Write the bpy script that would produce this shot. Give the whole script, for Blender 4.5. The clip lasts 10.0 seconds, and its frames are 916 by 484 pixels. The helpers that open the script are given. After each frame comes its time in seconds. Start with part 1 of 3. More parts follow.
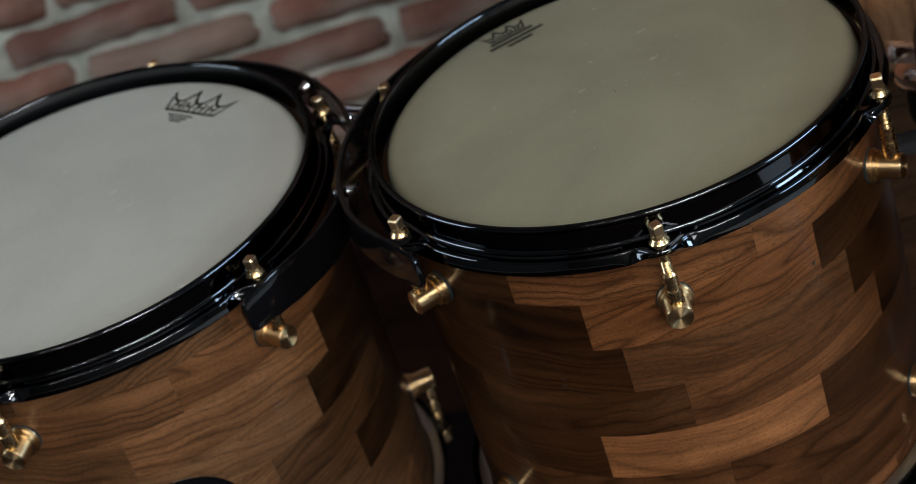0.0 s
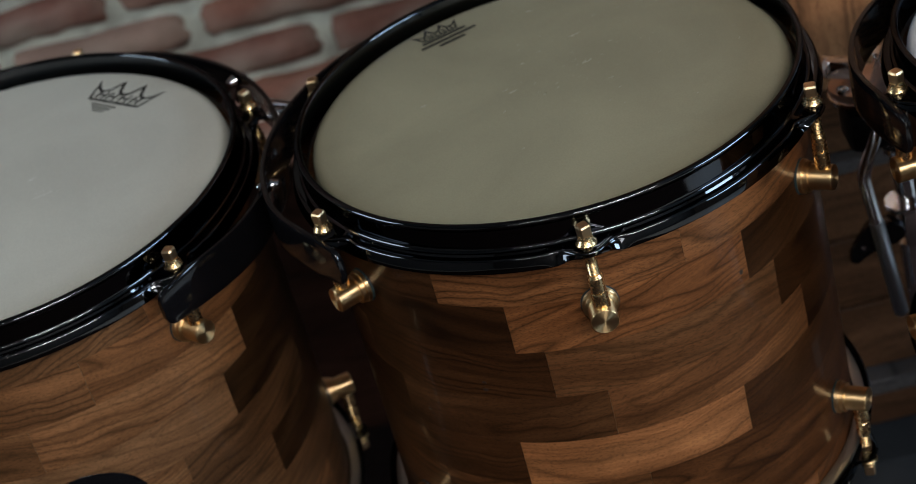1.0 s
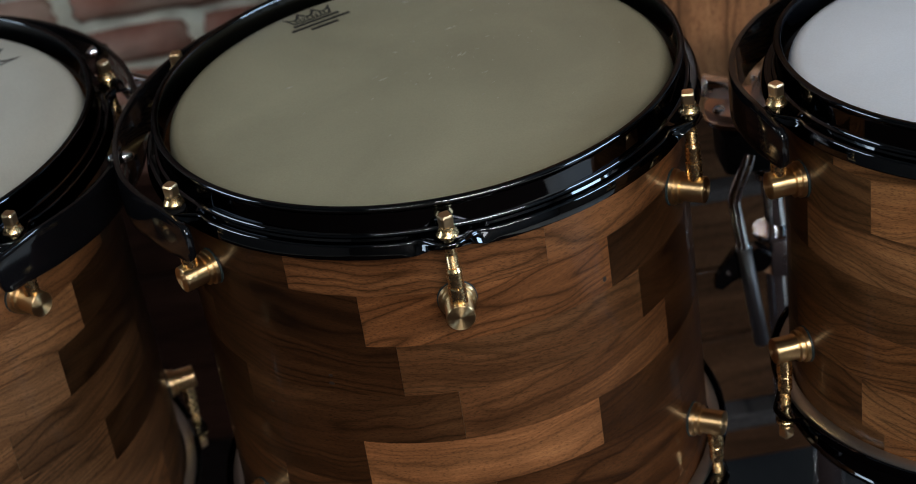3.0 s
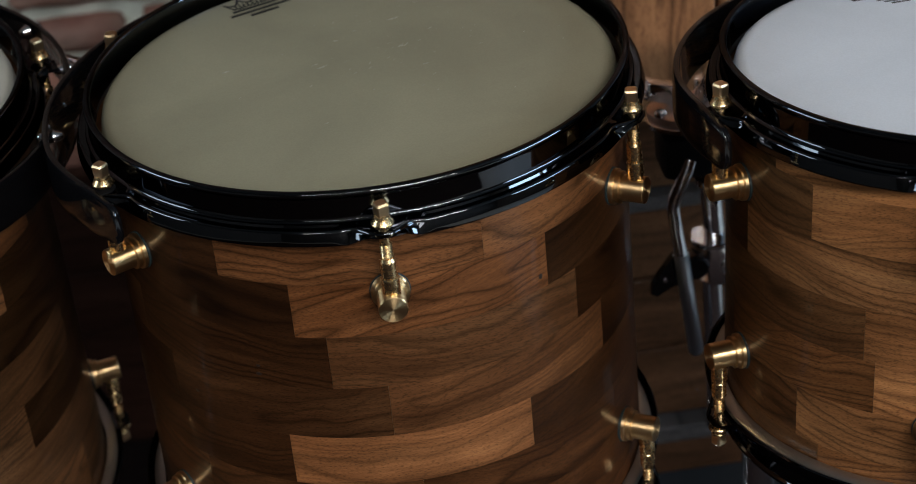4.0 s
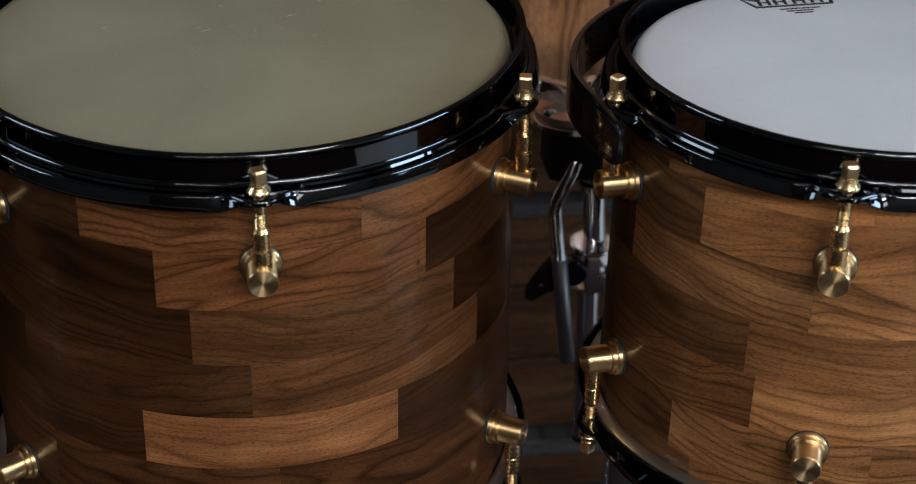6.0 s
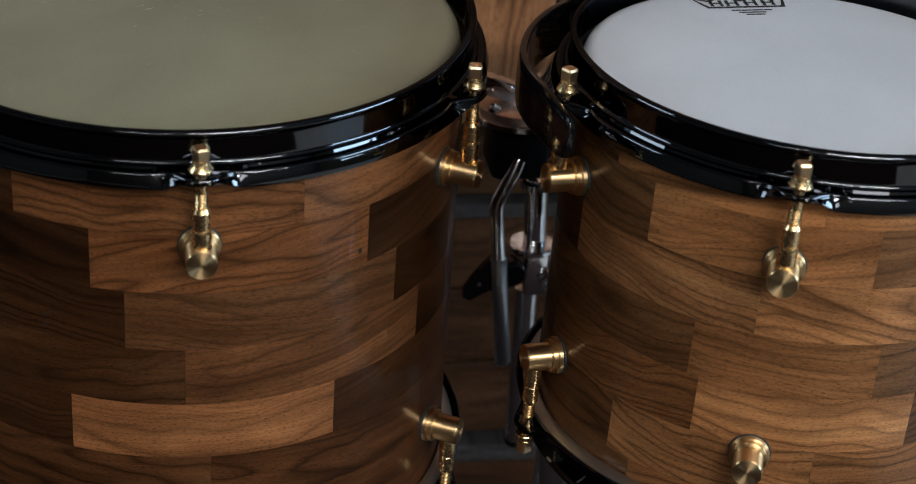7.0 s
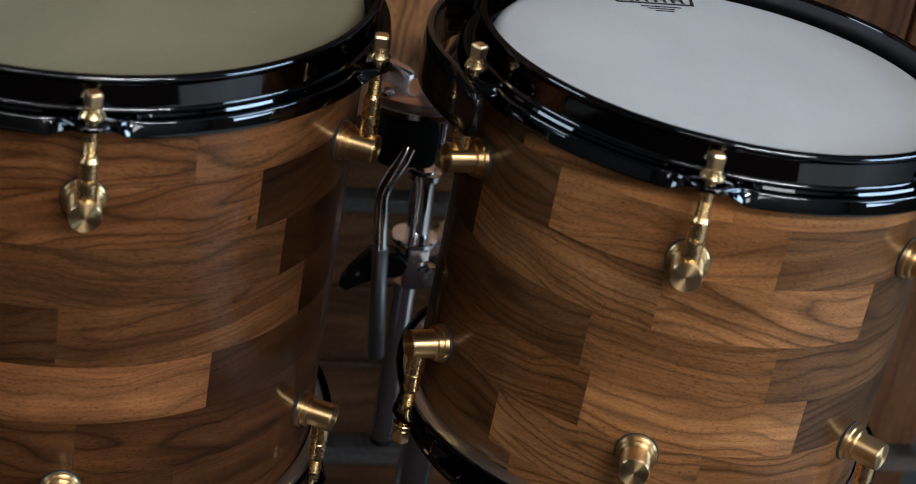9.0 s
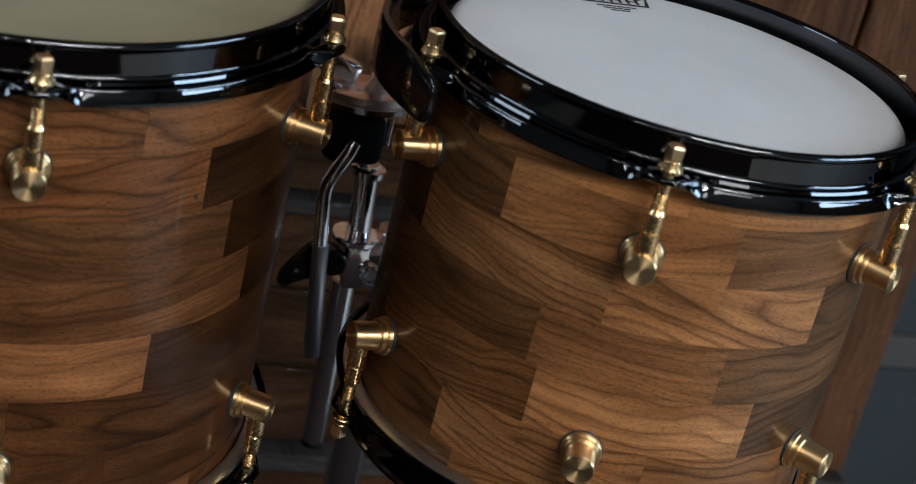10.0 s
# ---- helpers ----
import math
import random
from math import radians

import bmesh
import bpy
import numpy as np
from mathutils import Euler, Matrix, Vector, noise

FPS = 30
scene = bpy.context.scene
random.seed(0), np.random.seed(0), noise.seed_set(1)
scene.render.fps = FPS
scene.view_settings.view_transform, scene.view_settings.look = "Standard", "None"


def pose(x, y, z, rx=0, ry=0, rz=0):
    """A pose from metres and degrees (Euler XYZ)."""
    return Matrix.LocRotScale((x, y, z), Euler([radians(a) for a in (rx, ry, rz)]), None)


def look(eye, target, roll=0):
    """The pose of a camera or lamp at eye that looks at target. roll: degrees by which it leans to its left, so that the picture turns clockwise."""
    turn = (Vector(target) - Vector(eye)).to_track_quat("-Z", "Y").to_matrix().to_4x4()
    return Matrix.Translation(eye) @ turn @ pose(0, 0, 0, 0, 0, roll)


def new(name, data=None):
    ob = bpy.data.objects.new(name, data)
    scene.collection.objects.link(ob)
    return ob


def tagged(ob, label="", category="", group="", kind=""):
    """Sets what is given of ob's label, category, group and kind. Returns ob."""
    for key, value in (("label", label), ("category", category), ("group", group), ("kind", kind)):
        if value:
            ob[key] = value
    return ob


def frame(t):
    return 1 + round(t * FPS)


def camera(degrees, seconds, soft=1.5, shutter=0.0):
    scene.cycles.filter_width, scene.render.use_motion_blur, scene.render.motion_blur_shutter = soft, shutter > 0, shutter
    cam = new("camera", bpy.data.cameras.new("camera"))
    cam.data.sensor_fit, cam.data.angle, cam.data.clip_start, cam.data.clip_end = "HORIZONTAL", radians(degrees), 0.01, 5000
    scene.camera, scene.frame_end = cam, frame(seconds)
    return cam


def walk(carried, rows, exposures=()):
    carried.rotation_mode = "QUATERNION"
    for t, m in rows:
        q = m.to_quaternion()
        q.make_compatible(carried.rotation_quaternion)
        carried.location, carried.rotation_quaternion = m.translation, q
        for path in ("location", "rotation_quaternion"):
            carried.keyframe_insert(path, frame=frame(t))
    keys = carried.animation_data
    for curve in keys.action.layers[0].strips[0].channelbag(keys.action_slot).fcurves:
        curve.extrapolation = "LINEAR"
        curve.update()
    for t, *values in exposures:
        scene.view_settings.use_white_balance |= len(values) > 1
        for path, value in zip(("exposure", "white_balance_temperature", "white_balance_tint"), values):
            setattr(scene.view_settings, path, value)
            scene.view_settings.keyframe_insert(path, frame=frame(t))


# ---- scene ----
UP = 0.90          # height of the tom rims' key plane above the floor
ROWS = [
    (0, -0.0083, -1.0411, 0.5734, 6.25, -31.90, -19.17),
    (0.5, -0.0120, -1.0391, 0.5612, 4.84, -31.79, -17.59),
    (1, -0.0124, -1.0334, 0.5481, 3.54, -31.74, -15.81),
    (1.5, -0.0139, -1.0280, 0.5368, 2.28, -31.71, -14.13),
    (2, -0.0142, -1.0221, 0.5242, 1.02, -31.63, -12.35),
    (2.5, -0.0156, -1.0177, 0.5132, -0.19, -31.53, -10.69),
    (3, -0.0166, -1.0123, 0.5007, -1.44, -31.37, -8.99),
    (4.5, -0.0205, -0.9974, 0.4697, -5.01, -30.97, -4.09),
    (5, -0.0224, -0.9909, 0.4620, -6.25, -30.93, -2.29),
    (5.5, -0.0242, -0.9832, 0.4497, -7.44, -30.73, -0.69),
    (7, -0.0368, -0.9673, 0.4140, -11.40, -29.70, 4.17),
    (7.5, -0.0417, -0.9617, 0.4024, -12.70, -29.33, 5.67),
    (8, -0.0472, -0.9568, 0.3911, -14.09, -28.92, 7.34),
    (8.5, -0.0534, -0.9520, 0.3801, -15.44, -28.48, 8.92),
    (9, -0.0579, -0.9477, 0.3683, -16.74, -27.97, 10.57),
    (9.5, -0.0632, -0.9443, 0.3543, -17.99, -27.29, 12.09),
    (10, -0.0689, -0.9431, 0.3357, -19.27, -26.24, 13.78),
]


def stance(x, y, z, yaw, pitch, roll):
    a, b = radians(yaw), radians(pitch)
    eye = Vector((x, y, z + UP))
    return look(eye, eye + Vector((-math.sin(a) * math.cos(b), math.cos(a) * math.cos(b), math.sin(b))), roll)


cam = camera(26.79, 10.0, soft=0.95)
cam.data.dof.use_dof = True
cam.data.dof.focus_distance = 1.03
cam.data.dof.aperture_fstop = 9.6
walk(cam, [(t, stance(*p)) for t, *p in ROWS])
scene.view_settings.exposure = 0.0

# ---- world and light ----
world = bpy.data.worlds.new("world")
scene.world = world
world.use_nodes = True
sky = world.node_tree.nodes.new("ShaderNodeTexSky")
sky.sky_type, sky.sun_disc = "NISHITA", False
sky.sun_elevation, sky.sun_rotation = radians(35), radians(140)
world.node_tree.links.new(sky.outputs[0], world.node_tree.nodes["Background"].inputs[0])
world.node_tree.nodes["Background"].inputs[1].default_value = 0.08


def window_light(name, eye, target, w, h, power, colour):
    data = bpy.data.lights.new(name, "AREA")
    data.shape, data.size, data.size_y, data.energy, data.color = "RECTANGLE", w, h, power, colour
    ob = new(name, data)
    ob.matrix_world = look(eye, target)
    return ob


# ---- room extents ----
X0, X1, Y0, Y1, CEIL = -2.6, 3.4, -3.6, 0.95, 2.75
EAST = (-2.75, -0.75, 1.00, 2.20)   # window in the east wall: y from, to, z from, to
WEST = (-0.6, 0.6, 1.30, 2.35)       # window in the west wall: y from, to, z from, to
SOUTH = (0.05, 1.55, 1.70, 2.45)     # window in the south wall: x from, to, z from, to
window_light("window_light_east", (X1 + 0.02, -1.75, 1.60), (0.0, -1.5, 1.0), 2.0, 1.2, 90, (0.56, 0.78, 1.0))
window_light("window_light_south", (0.8, Y0 - 0.02, 2.07), (0.45, 0.0, 0.9), 1.5, 0.75, 14, (1.0, 0.97, 0.93))
window_light("window_light_west", (X0 - 0.02, 0.0, 1.82), (-0.6, 0.6, 0.6), 1.1, 1.0, 17, (0.74, 0.90, 1.0))
LAMPS = [(0.85, -2.75, 1.90, 0.26, 102), (-0.95, -2.75, 1.30, 0.10, 15)]      # ceiling lamps: x, y, length, width, watts
for x, y, long, wide, watts in LAMPS:
    window_light("ceiling_lamp_light", (x, y, CEIL - 0.035), (x, y, 0.0), long, wide, watts, (1.0, 0.97, 0.92))


# ---- materials ----
def material(name):
    m = bpy.data.materials.new(name)
    m.use_nodes = True
    nt = m.node_tree
    return m, nt, nt.nodes["Principled BSDF"]


def node(nt, kind, links=(), **values):
    n = nt.nodes.new(kind)
    for k, v in values.items():
        setattr(n, k, v)
    for socket, source in links:
        if hasattr(source, "is_output"):
            nt.links.new(source, n.inputs[socket])
        else:
            n.inputs[socket].default_value = source
    return n


def ramp(nt, source, stops):
    n = nt.nodes.new("ShaderNodeValToRGB")
    nt.links.new(source, n.inputs[0])
    e = n.color_ramp.elements
    while len(e) < len(stops):
        e.new(0.5)
    for el, (p, c) in zip(e, stops):
        el.position, el.color = p, (*c, 1) if len(c) == 3 else c
    return n.outputs[0]


def grey(v):
    return (v, v, v)


def mix(nt, factor, a, b, blend="MIX"):
    n = nt.nodes.new("ShaderNodeMix")
    n.data_type, n.blend_type = "RGBA", blend
    for socket, v in ((0, factor), (6, a), (7, b)):
        if hasattr(v, "is_output"):
            nt.links.new(v, n.inputs[socket])
        else:
            n.inputs[socket].default_value = v if socket == 0 else (*v, 1)
    return n.outputs[2]


def bump(nt, bsdf, height, strength, distance):
    n = node(nt, "ShaderNodeBump", [("Height", height), ("Strength", strength), ("Distance", distance)])
    nt.links.new(n.outputs[0], bsdf.inputs["Normal"])
    return n


def wood(name, dark, mid, light, scale=1.0, coat=0.5, rough=0.38, coords="UV", per_object=True):
    """Grain runs along the first texture coordinate; lengths in metres."""
    m, nt, b = material(name)
    tc = node(nt, "ShaderNodeTexCoord")
    info = node(nt, "ShaderNodeObjectInfo")
    shift = node(nt, "ShaderNodeMath", [(0, info.outputs["Random"]), (1, 37.0 if per_object else 0.0)], operation="MULTIPLY")
    joined = node(nt, "ShaderNodeCombineXYZ", [(0, shift.outputs[0]), (1, shift.outputs[0]), (2, shift.outputs[0])])
    place = node(nt, "ShaderNodeVectorMath", [(0, tc.outputs[coords]), (1, joined.outputs[0])], operation="ADD").outputs[0]

    def stretched(sx, sy, sz=1.0):
        return node(nt, "ShaderNodeMapping", [("Vector", place), ("Scale", (sx * scale, sy * scale, sz * scale))]).outputs[0]

    # growth rings, warped so that they wander like flat-sawn boards
    warp = node(nt, "ShaderNodeTexNoise", [("Vector", stretched(5.0, 13)), ("Scale", 1.0), ("Detail", 1.5)])
    push = node(nt, "ShaderNodeVectorMath", [(0, warp.outputs["Color"]), (1, (0.5, 1.5, 0.5))], operation="MULTIPLY")
    ripple = node(nt, "ShaderNodeTexNoise", [("Vector", stretched(24.0, 22)), ("Scale", 1.0), ("Detail", 1.0)])
    ripple = node(nt, "ShaderNodeVectorMath", [(0, ripple.outputs["Color"]), (1, (0.0, 0.42, 0.0))], operation="MULTIPLY")
    bent = node(nt, "ShaderNodeVectorMath", [(0, stretched(2.2, 30)), (1, push.outputs[0])], operation="ADD")
    bent = node(nt, "ShaderNodeVectorMath", [(0, bent.outputs[0]), (1, ripple.outputs[0])], operation="ADD").outputs[0]
    rings = node(nt, "ShaderNodeTexNoise", [("Vector", bent), ("Scale", 1.5), ("Detail", 5.0), ("Roughness", 0.6)])
    lines = node(nt, "ShaderNodeTexNoise", [("Vector", bent), ("Scale", 0.85), ("Detail", 1.8), ("Roughness", 0.38)])
    veins = node(nt, "ShaderNodeTexNoise", [("Vector", bent), ("Scale", 0.55), ("Detail", 1.0)])
    pores = node(nt, "ShaderNodeTexNoise", [("Vector", stretched(400, 2400)), ("Scale", 1.0), ("Detail", 2.0)])
    fine = node(nt, "ShaderNodeTexNoise", [("Vector", stretched(26, 520)), ("Scale", 1.0), ("Detail", 4.0)])
    cloud = node(nt, "ShaderNodeTexNoise", [("Vector", stretched(14, 40)), ("Scale", 1.0), ("Detail", 3.0)])
    base = ramp(nt, rings.outputs[0], [(0.12, dark), (0.50, mid), (0.88, light)])
    # dark latewood lines follow the level curves of the warped growth
    level = node(nt, "ShaderNodeMath", [(0, lines.outputs[0]), (1, 19.0)], operation="MULTIPLY")
    level = node(nt, "ShaderNodeMath", [(0, level.outputs[0])], operation="FRACT")
    streak = ramp(nt, level.outputs[0], [(0.0, grey(0.36)), (0.05, grey(0.60)), (0.17, grey(0.94)), (0.55, grey(1.09)), (0.80, grey(0.88)), (0.94, grey(0.56)), (1.0, grey(0.36))])
    shown = ramp(nt, veins.outputs[0], [(0.36, grey(0.42)), (0.58, grey(1.0))])
    colour = mix(nt, shown, base, mix(nt, 1.0, base, streak, "MULTIPLY"))
    colour = mix(nt, 0.5, colour, ramp(nt, cloud.outputs[0], [(0.32, grey(0.42)), (0.66, grey(1.30))]), "MULTIPLY")
    colour = mix(nt, 0.45, colour, ramp(nt, fine.outputs[0], [(0.3, grey(0.50)), (0.62, grey(1.18))]), "MULTIPLY")
    colour = mix(nt, 0.7, colour, ramp(nt, pores.outputs[0], [(0.36, grey(0.36)), (0.48, grey(1.06))]), "MULTIPLY")
    if per_object:
        colour = mix(nt, 1.0, colour, info.outputs["Color"], "MULTIPLY")
    nt.links.new(colour, b.inputs["Base Color"])
    b.inputs["Roughness"].default_value = rough
    b.inputs["Specular IOR Level"].default_value = 0.12
    b.inputs["Coat Weight"].default_value = coat
    b.inputs["Coat Roughness"].default_value = 0.085
    bump(nt, b, pores.outputs[0], 0.08, 0.0004)
    return m


WALNUT = wood("walnut", (0.066, 0.0250, 0.0105), (0.225, 0.093, 0.038), (0.410, 0.190, 0.083), coat=0.32)


def lacquer(name, colour, rough, coat=1.0):
    m, nt, b = material(name)
    tc = node(nt, "ShaderNodeTexCoord")
    n = node(nt, "ShaderNodeTexNoise", [("Vector", tc.outputs["Object"]), ("Scale", 55.0), ("Detail", 3.0)])
    nt.links.new(ramp(nt, n.outputs[0], [(0.35, grey(rough)), (0.7, grey(rough * 1.8))]), b.inputs["Roughness"])
    b.inputs["Base Color"].default_value = (*colour, 1)
    b.inputs["Coat Weight"].default_value = coat
    b.inputs["Coat Roughness"].default_value = 0.03
    return m


BLACK_CHROME, nt, b = material("black_nickel")
b.inputs["Base Color"].default_value, b.inputs["Metallic"].default_value = (0.084, 0.088, 0.096, 1), 1.0
tc = node(nt, "ShaderNodeTexCoord")
n = node(nt, "ShaderNodeTexNoise", [("Vector", tc.outputs["Object"]), ("Scale", 70.0), ("Detail", 4.0)])
nt.links.new(ramp(nt, n.outputs[0], [(0.4, grey(0.028)), (0.75, grey(0.06))]), b.inputs["Roughness"])
wob = node(nt, "ShaderNodeTexNoise", [("Vector", tc.outputs["Object"]), ("Scale", 34.0)])
bump(nt, b, wob.outputs[0], 0.025, 0.002)
b.inputs["Specular Tint"].default_value = (0.35, 0.36, 0.38, 1)


def metal(name, colour, rough, turned=0.0, spots=0.0):
    m, nt, b = material(name)
    b.inputs["Base Color"].default_value, b.inputs["Metallic"].default_value = (*colour, 1), 1.0
    tc = node(nt, "ShaderNodeTexCoord")
    n = node(nt, "ShaderNodeTexNoise", [("Vector", tc.outputs["Object"]), ("Scale", 500.0), ("Detail", 2.0)])
    nt.links.new(ramp(nt, n.outputs[0], [(0.3, grey(rough * 0.97)), (0.7, grey(rough * 1.04))]), b.inputs["Roughness"])
    if spots:
        s = node(nt, "ShaderNodeTexNoise", [("Vector", tc.outputs["Object"]), ("Scale", 420.0), ("Detail", 2.0)])
        nt.links.new(mix(nt, ramp(nt, s.outputs[0], [(0.56, grey(0)), (0.72, grey(spots))]), colour, tuple(c * 0.45 for c in colour)), b.inputs["Base Color"])
    if turned:
        t = node(nt, "ShaderNodeTangent", direction_type="RADIAL", axis="Z")
        nt.links.new(t.outputs[0], b.inputs["Tangent"])
        b.inputs["Anisotropic"].default_value = turned
        b.inputs["Anisotropic Rotation"].default_value = 0.25
    return m


BRASS = metal("satin_brass", (0.88, 0.62, 0.32), 0.27)
BRASS_TURNED = metal("turned_brass", (0.90, 0.63, 0.33), 0.36, turned=0.9)
BRASS_POLISHED = metal("key_brass", (0.84, 0.60, 0.35), 0.33)
CHROME = metal("chrome", (0.88, 0.90, 0.94), 0.13)
ALUMINIUM = metal("aluminium", (0.55, 0.55, 0.54), 0.38)


def plain(name, colour, rough, vary=0.25, scale=40.0, bumps=0.0, gloss=0.5):
    m, nt, b = material(name)
    tc = node(nt, "ShaderNodeTexCoord")
    n = node(nt, "ShaderNodeTexNoise", [("Vector", tc.outputs["Object"]), ("Scale", scale), ("Detail", 5.0)])
    nt.links.new(ramp(nt, n.outputs[0], [(0.3, tuple(c * (1 - vary) for c in colour)), (0.7, tuple(c * (1 + vary) for c in colour))]), b.inputs["Base Color"])
    b.inputs["Roughness"].default_value = rough
    b.inputs["Specular IOR Level"].default_value = gloss
    if bumps:
        bump(nt, b, n.outputs[0], bumps, 0.004)
    return m


GLOSS_BLACK = lacquer("black_enamel", (0.004, 0.004, 0.005), 0.06, 0.05)
GLOSS_BLACK.node_tree.nodes["Principled BSDF"].inputs["Specular IOR Level"].default_value = 0.5
RUBBER = plain("rubber", (0.006, 0.006, 0.007), 0.65, gloss=0.2)
GASKET = plain("gasket", (0.015, 0.026, 0.027), 0.5)
INK = plain("printing_ink", (0.02, 0.02, 0.019), 0.6)
MORTAR = plain("mortar", (0.60, 0.66, 0.61), 0.95, 0.35, 30, 0.5)
PLASTER = plain("plaster", (0.15, 0.147, 0.142), 0.9, 0.06, 3)
DARK = plain("dark_cloth", (0.012, 0.012, 0.013), 0.9)
SCRIPT = plain("badge_script", (0.75, 0.74, 0.70), 0.4)


def drumhead(name, colour, rough, vary, blotch):
    m, nt, b = material(name)
    tc = node(nt, "ShaderNodeTexCoord")
    big = node(nt, "ShaderNodeTexNoise", [("Vector", tc.outputs["Object"]), ("Scale", 9.0), ("Detail", 4.0), ("Distortion", 0.6)])
    fine = node(nt, "ShaderNodeTexNoise", [("Vector", tc.outputs["Object"]), ("Scale", 900.0), ("Detail", 2.0)])
    cloud = ramp(nt, big.outputs[0], [(0.3, tuple(c * (1 - blotch) for c in colour)), (0.7, tuple(c * (1 + blotch) for c in colour))])
    nt.links.new(mix(nt, vary, cloud, ramp(nt, fine.outputs[0], [(0.35, grey(0.75)), (0.65, grey(1.1))]), "MULTIPLY"), b.inputs["Base Color"])
    b.inputs["Roughness"].default_value = rough
    b.inputs["Subsurface Weight"].default_value = 0.0
    bump(nt, b, fine.outputs[0], 0.06, 0.0003)
    return m


HEAD_GREY = drumhead("coated_head_aged", (0.358, 0.334, 0.228), 0.48, 0.2, 0.14)
HEAD_WHITE = drumhead("coated_head_white", (0.86, 0.89, 0.945), 0.55, 0.12, 0.05)
HEAD_CREAM = drumhead("coated_head_cream", (0.64, 0.632, 0.565), 0.52, 0.2, 0.08)
SCUFF = plain("scuff", (0.50, 0.485, 0.405), 0.6, 0.4, 300)
PALE_SCUFF = plain("pale_scuff", (0.80, 0.80, 0.76), 0.6, 0.15, 300)
CLEAR = plain("bottom_film", (0.5, 0.5, 0.48), 0.3, 0.05)


# ---- mesh helpers ----
def part(name, bm, mat, parent=None, label="", smooth=True, crease=38):
    me = bpy.data.meshes.new(name)
    bm.normal_update()
    bm.to_mesh(me)
    bm.free()
    me.materials.append(mat)
    if smooth:
        me.shade_smooth()
        me.set_sharp_from_angle(angle=radians(crease))
    ob = new(name, me)
    ob.parent = parent
    if label:
        ob["label"] = label
    return ob


def again(ob, parent, m=None):
    """Another object on the same mesh."""
    o = new(ob.name.split(".")[0], ob.data)
    o.parent = parent
    if m is not None:
        o.matrix_basis = m
    if "label" in ob:
        o["label"] = ob["label"]
    return o


def ring(bm, profile, a0, a1, steps, closed=True):
    """Sweep profile(angle) -> [(r, z), ...] (a closed section) round the z axis, degrees."""
    whole = abs(a1 - a0) >= 360
    rows = []
    for i in range(steps if whole else steps + 1):
        a = a0 + (a1 - a0) * i / steps
        c, s = math.cos(radians(a)), math.sin(radians(a))
        rows.append([bm.verts.new((r * c, r * s, z)) for r, z in profile(a)])
    n = len(rows[0])
    for i in range(len(rows) if whole else len(rows) - 1):
        p, q = rows[i], rows[(i + 1) % len(rows)]
        for j in range(n if closed else n - 1):
            k = (j + 1) % n
            bm.faces.new((p[j], q[j], q[k], p[k]))
    if not whole and closed:
        bm.faces.new(rows[0])
        bm.faces.new(rows[-1][::-1])
    bmesh.ops.recalc_face_normals(bm, faces=bm.faces)
    return bm


def turned(bm, profile, segments=28, m=None):
    """A solid of revolution about z from (r, z) pairs, capped where r is not 0."""
    rows = []
    for r, z in profile:
        if r < 1e-6:
            rows.append([bm.verts.new((0, 0, z))])
        else:
            rows.append([bm.verts.new((r * math.cos(2 * math.pi * i / segments), r * math.sin(2 * math.pi * i / segments), z)) for i in range(segments)])
    for p, q in zip(rows, rows[1:]):
        for i in range(segments):
            j = (i + 1) % segments
            if len(p) == 1:
                bm.faces.new((p[0], q[j], q[i]))
            elif len(q) == 1:
                bm.faces.new((p[i], p[j], q[0]))
            else:
                bm.faces.new((p[i], p[j], q[j], q[i]))
    for row in (rows[0], rows[-1]):
        if len(row) > 1:
            bm.faces.new(row)
    bmesh.ops.recalc_face_normals(bm, faces=bm.faces)
    if m is not None:
        bm.transform(m)
    return bm


def box(bm, x0, y0, z0, x1, y1, z1, bevel=0.0, m=None):
    made = bmesh.ops.create_cube(bm, size=1.0, matrix=Matrix.Translation(((x0 + x1) / 2, (y0 + y1) / 2, (z0 + z1) / 2)) @ Matrix.Diagonal((x1 - x0, y1 - y0, z1 - z0, 1)))
    if bevel:
        edges = {e for v in made["verts"] for e in v.link_edges}
        bmesh.ops.bevel(bm, geom=list(edges), offset=bevel, segments=2, affect="EDGES", profile=0.5)
    if m is not None:
        bm.transform(m)
    return bm


def tube(bm, points, radius, segments=14, caps=True):
    """A round bar along points; radius is a number or one per point."""
    pts = [Vector(p) for p in points]
    radii = radius if isinstance(radius, (list, tuple)) else [radius] * len(pts)
    side, rows = None, []
    for i, p in enumerate(pts):
        ahead = (pts[min(i + 1, len(pts) - 1)] - pts[max(i - 1, 0)]).normalized()
        if side is None:
            side = ahead.orthogonal().normalized()
        side = (side - ahead * side.dot(ahead)).normalized()
        up = ahead.cross(side)
        rows.append([bm.verts.new(p + radii[i] * (math.cos(2 * math.pi * k / segments) * side + math.sin(2 * math.pi * k / segments) * up)) for k in range(segments)])
    for p, q in zip(rows, rows[1:]):
        for k in range(segments):
            bm.faces.new((p[k], p[(k + 1) % segments], q[(k + 1) % segments], q[k]))
    if caps:
        bm.faces.new(rows[0][::-1])
        bm.faces.new(rows[-1])
    bmesh.ops.recalc_face_normals(bm, faces=bm.faces)
    return bm


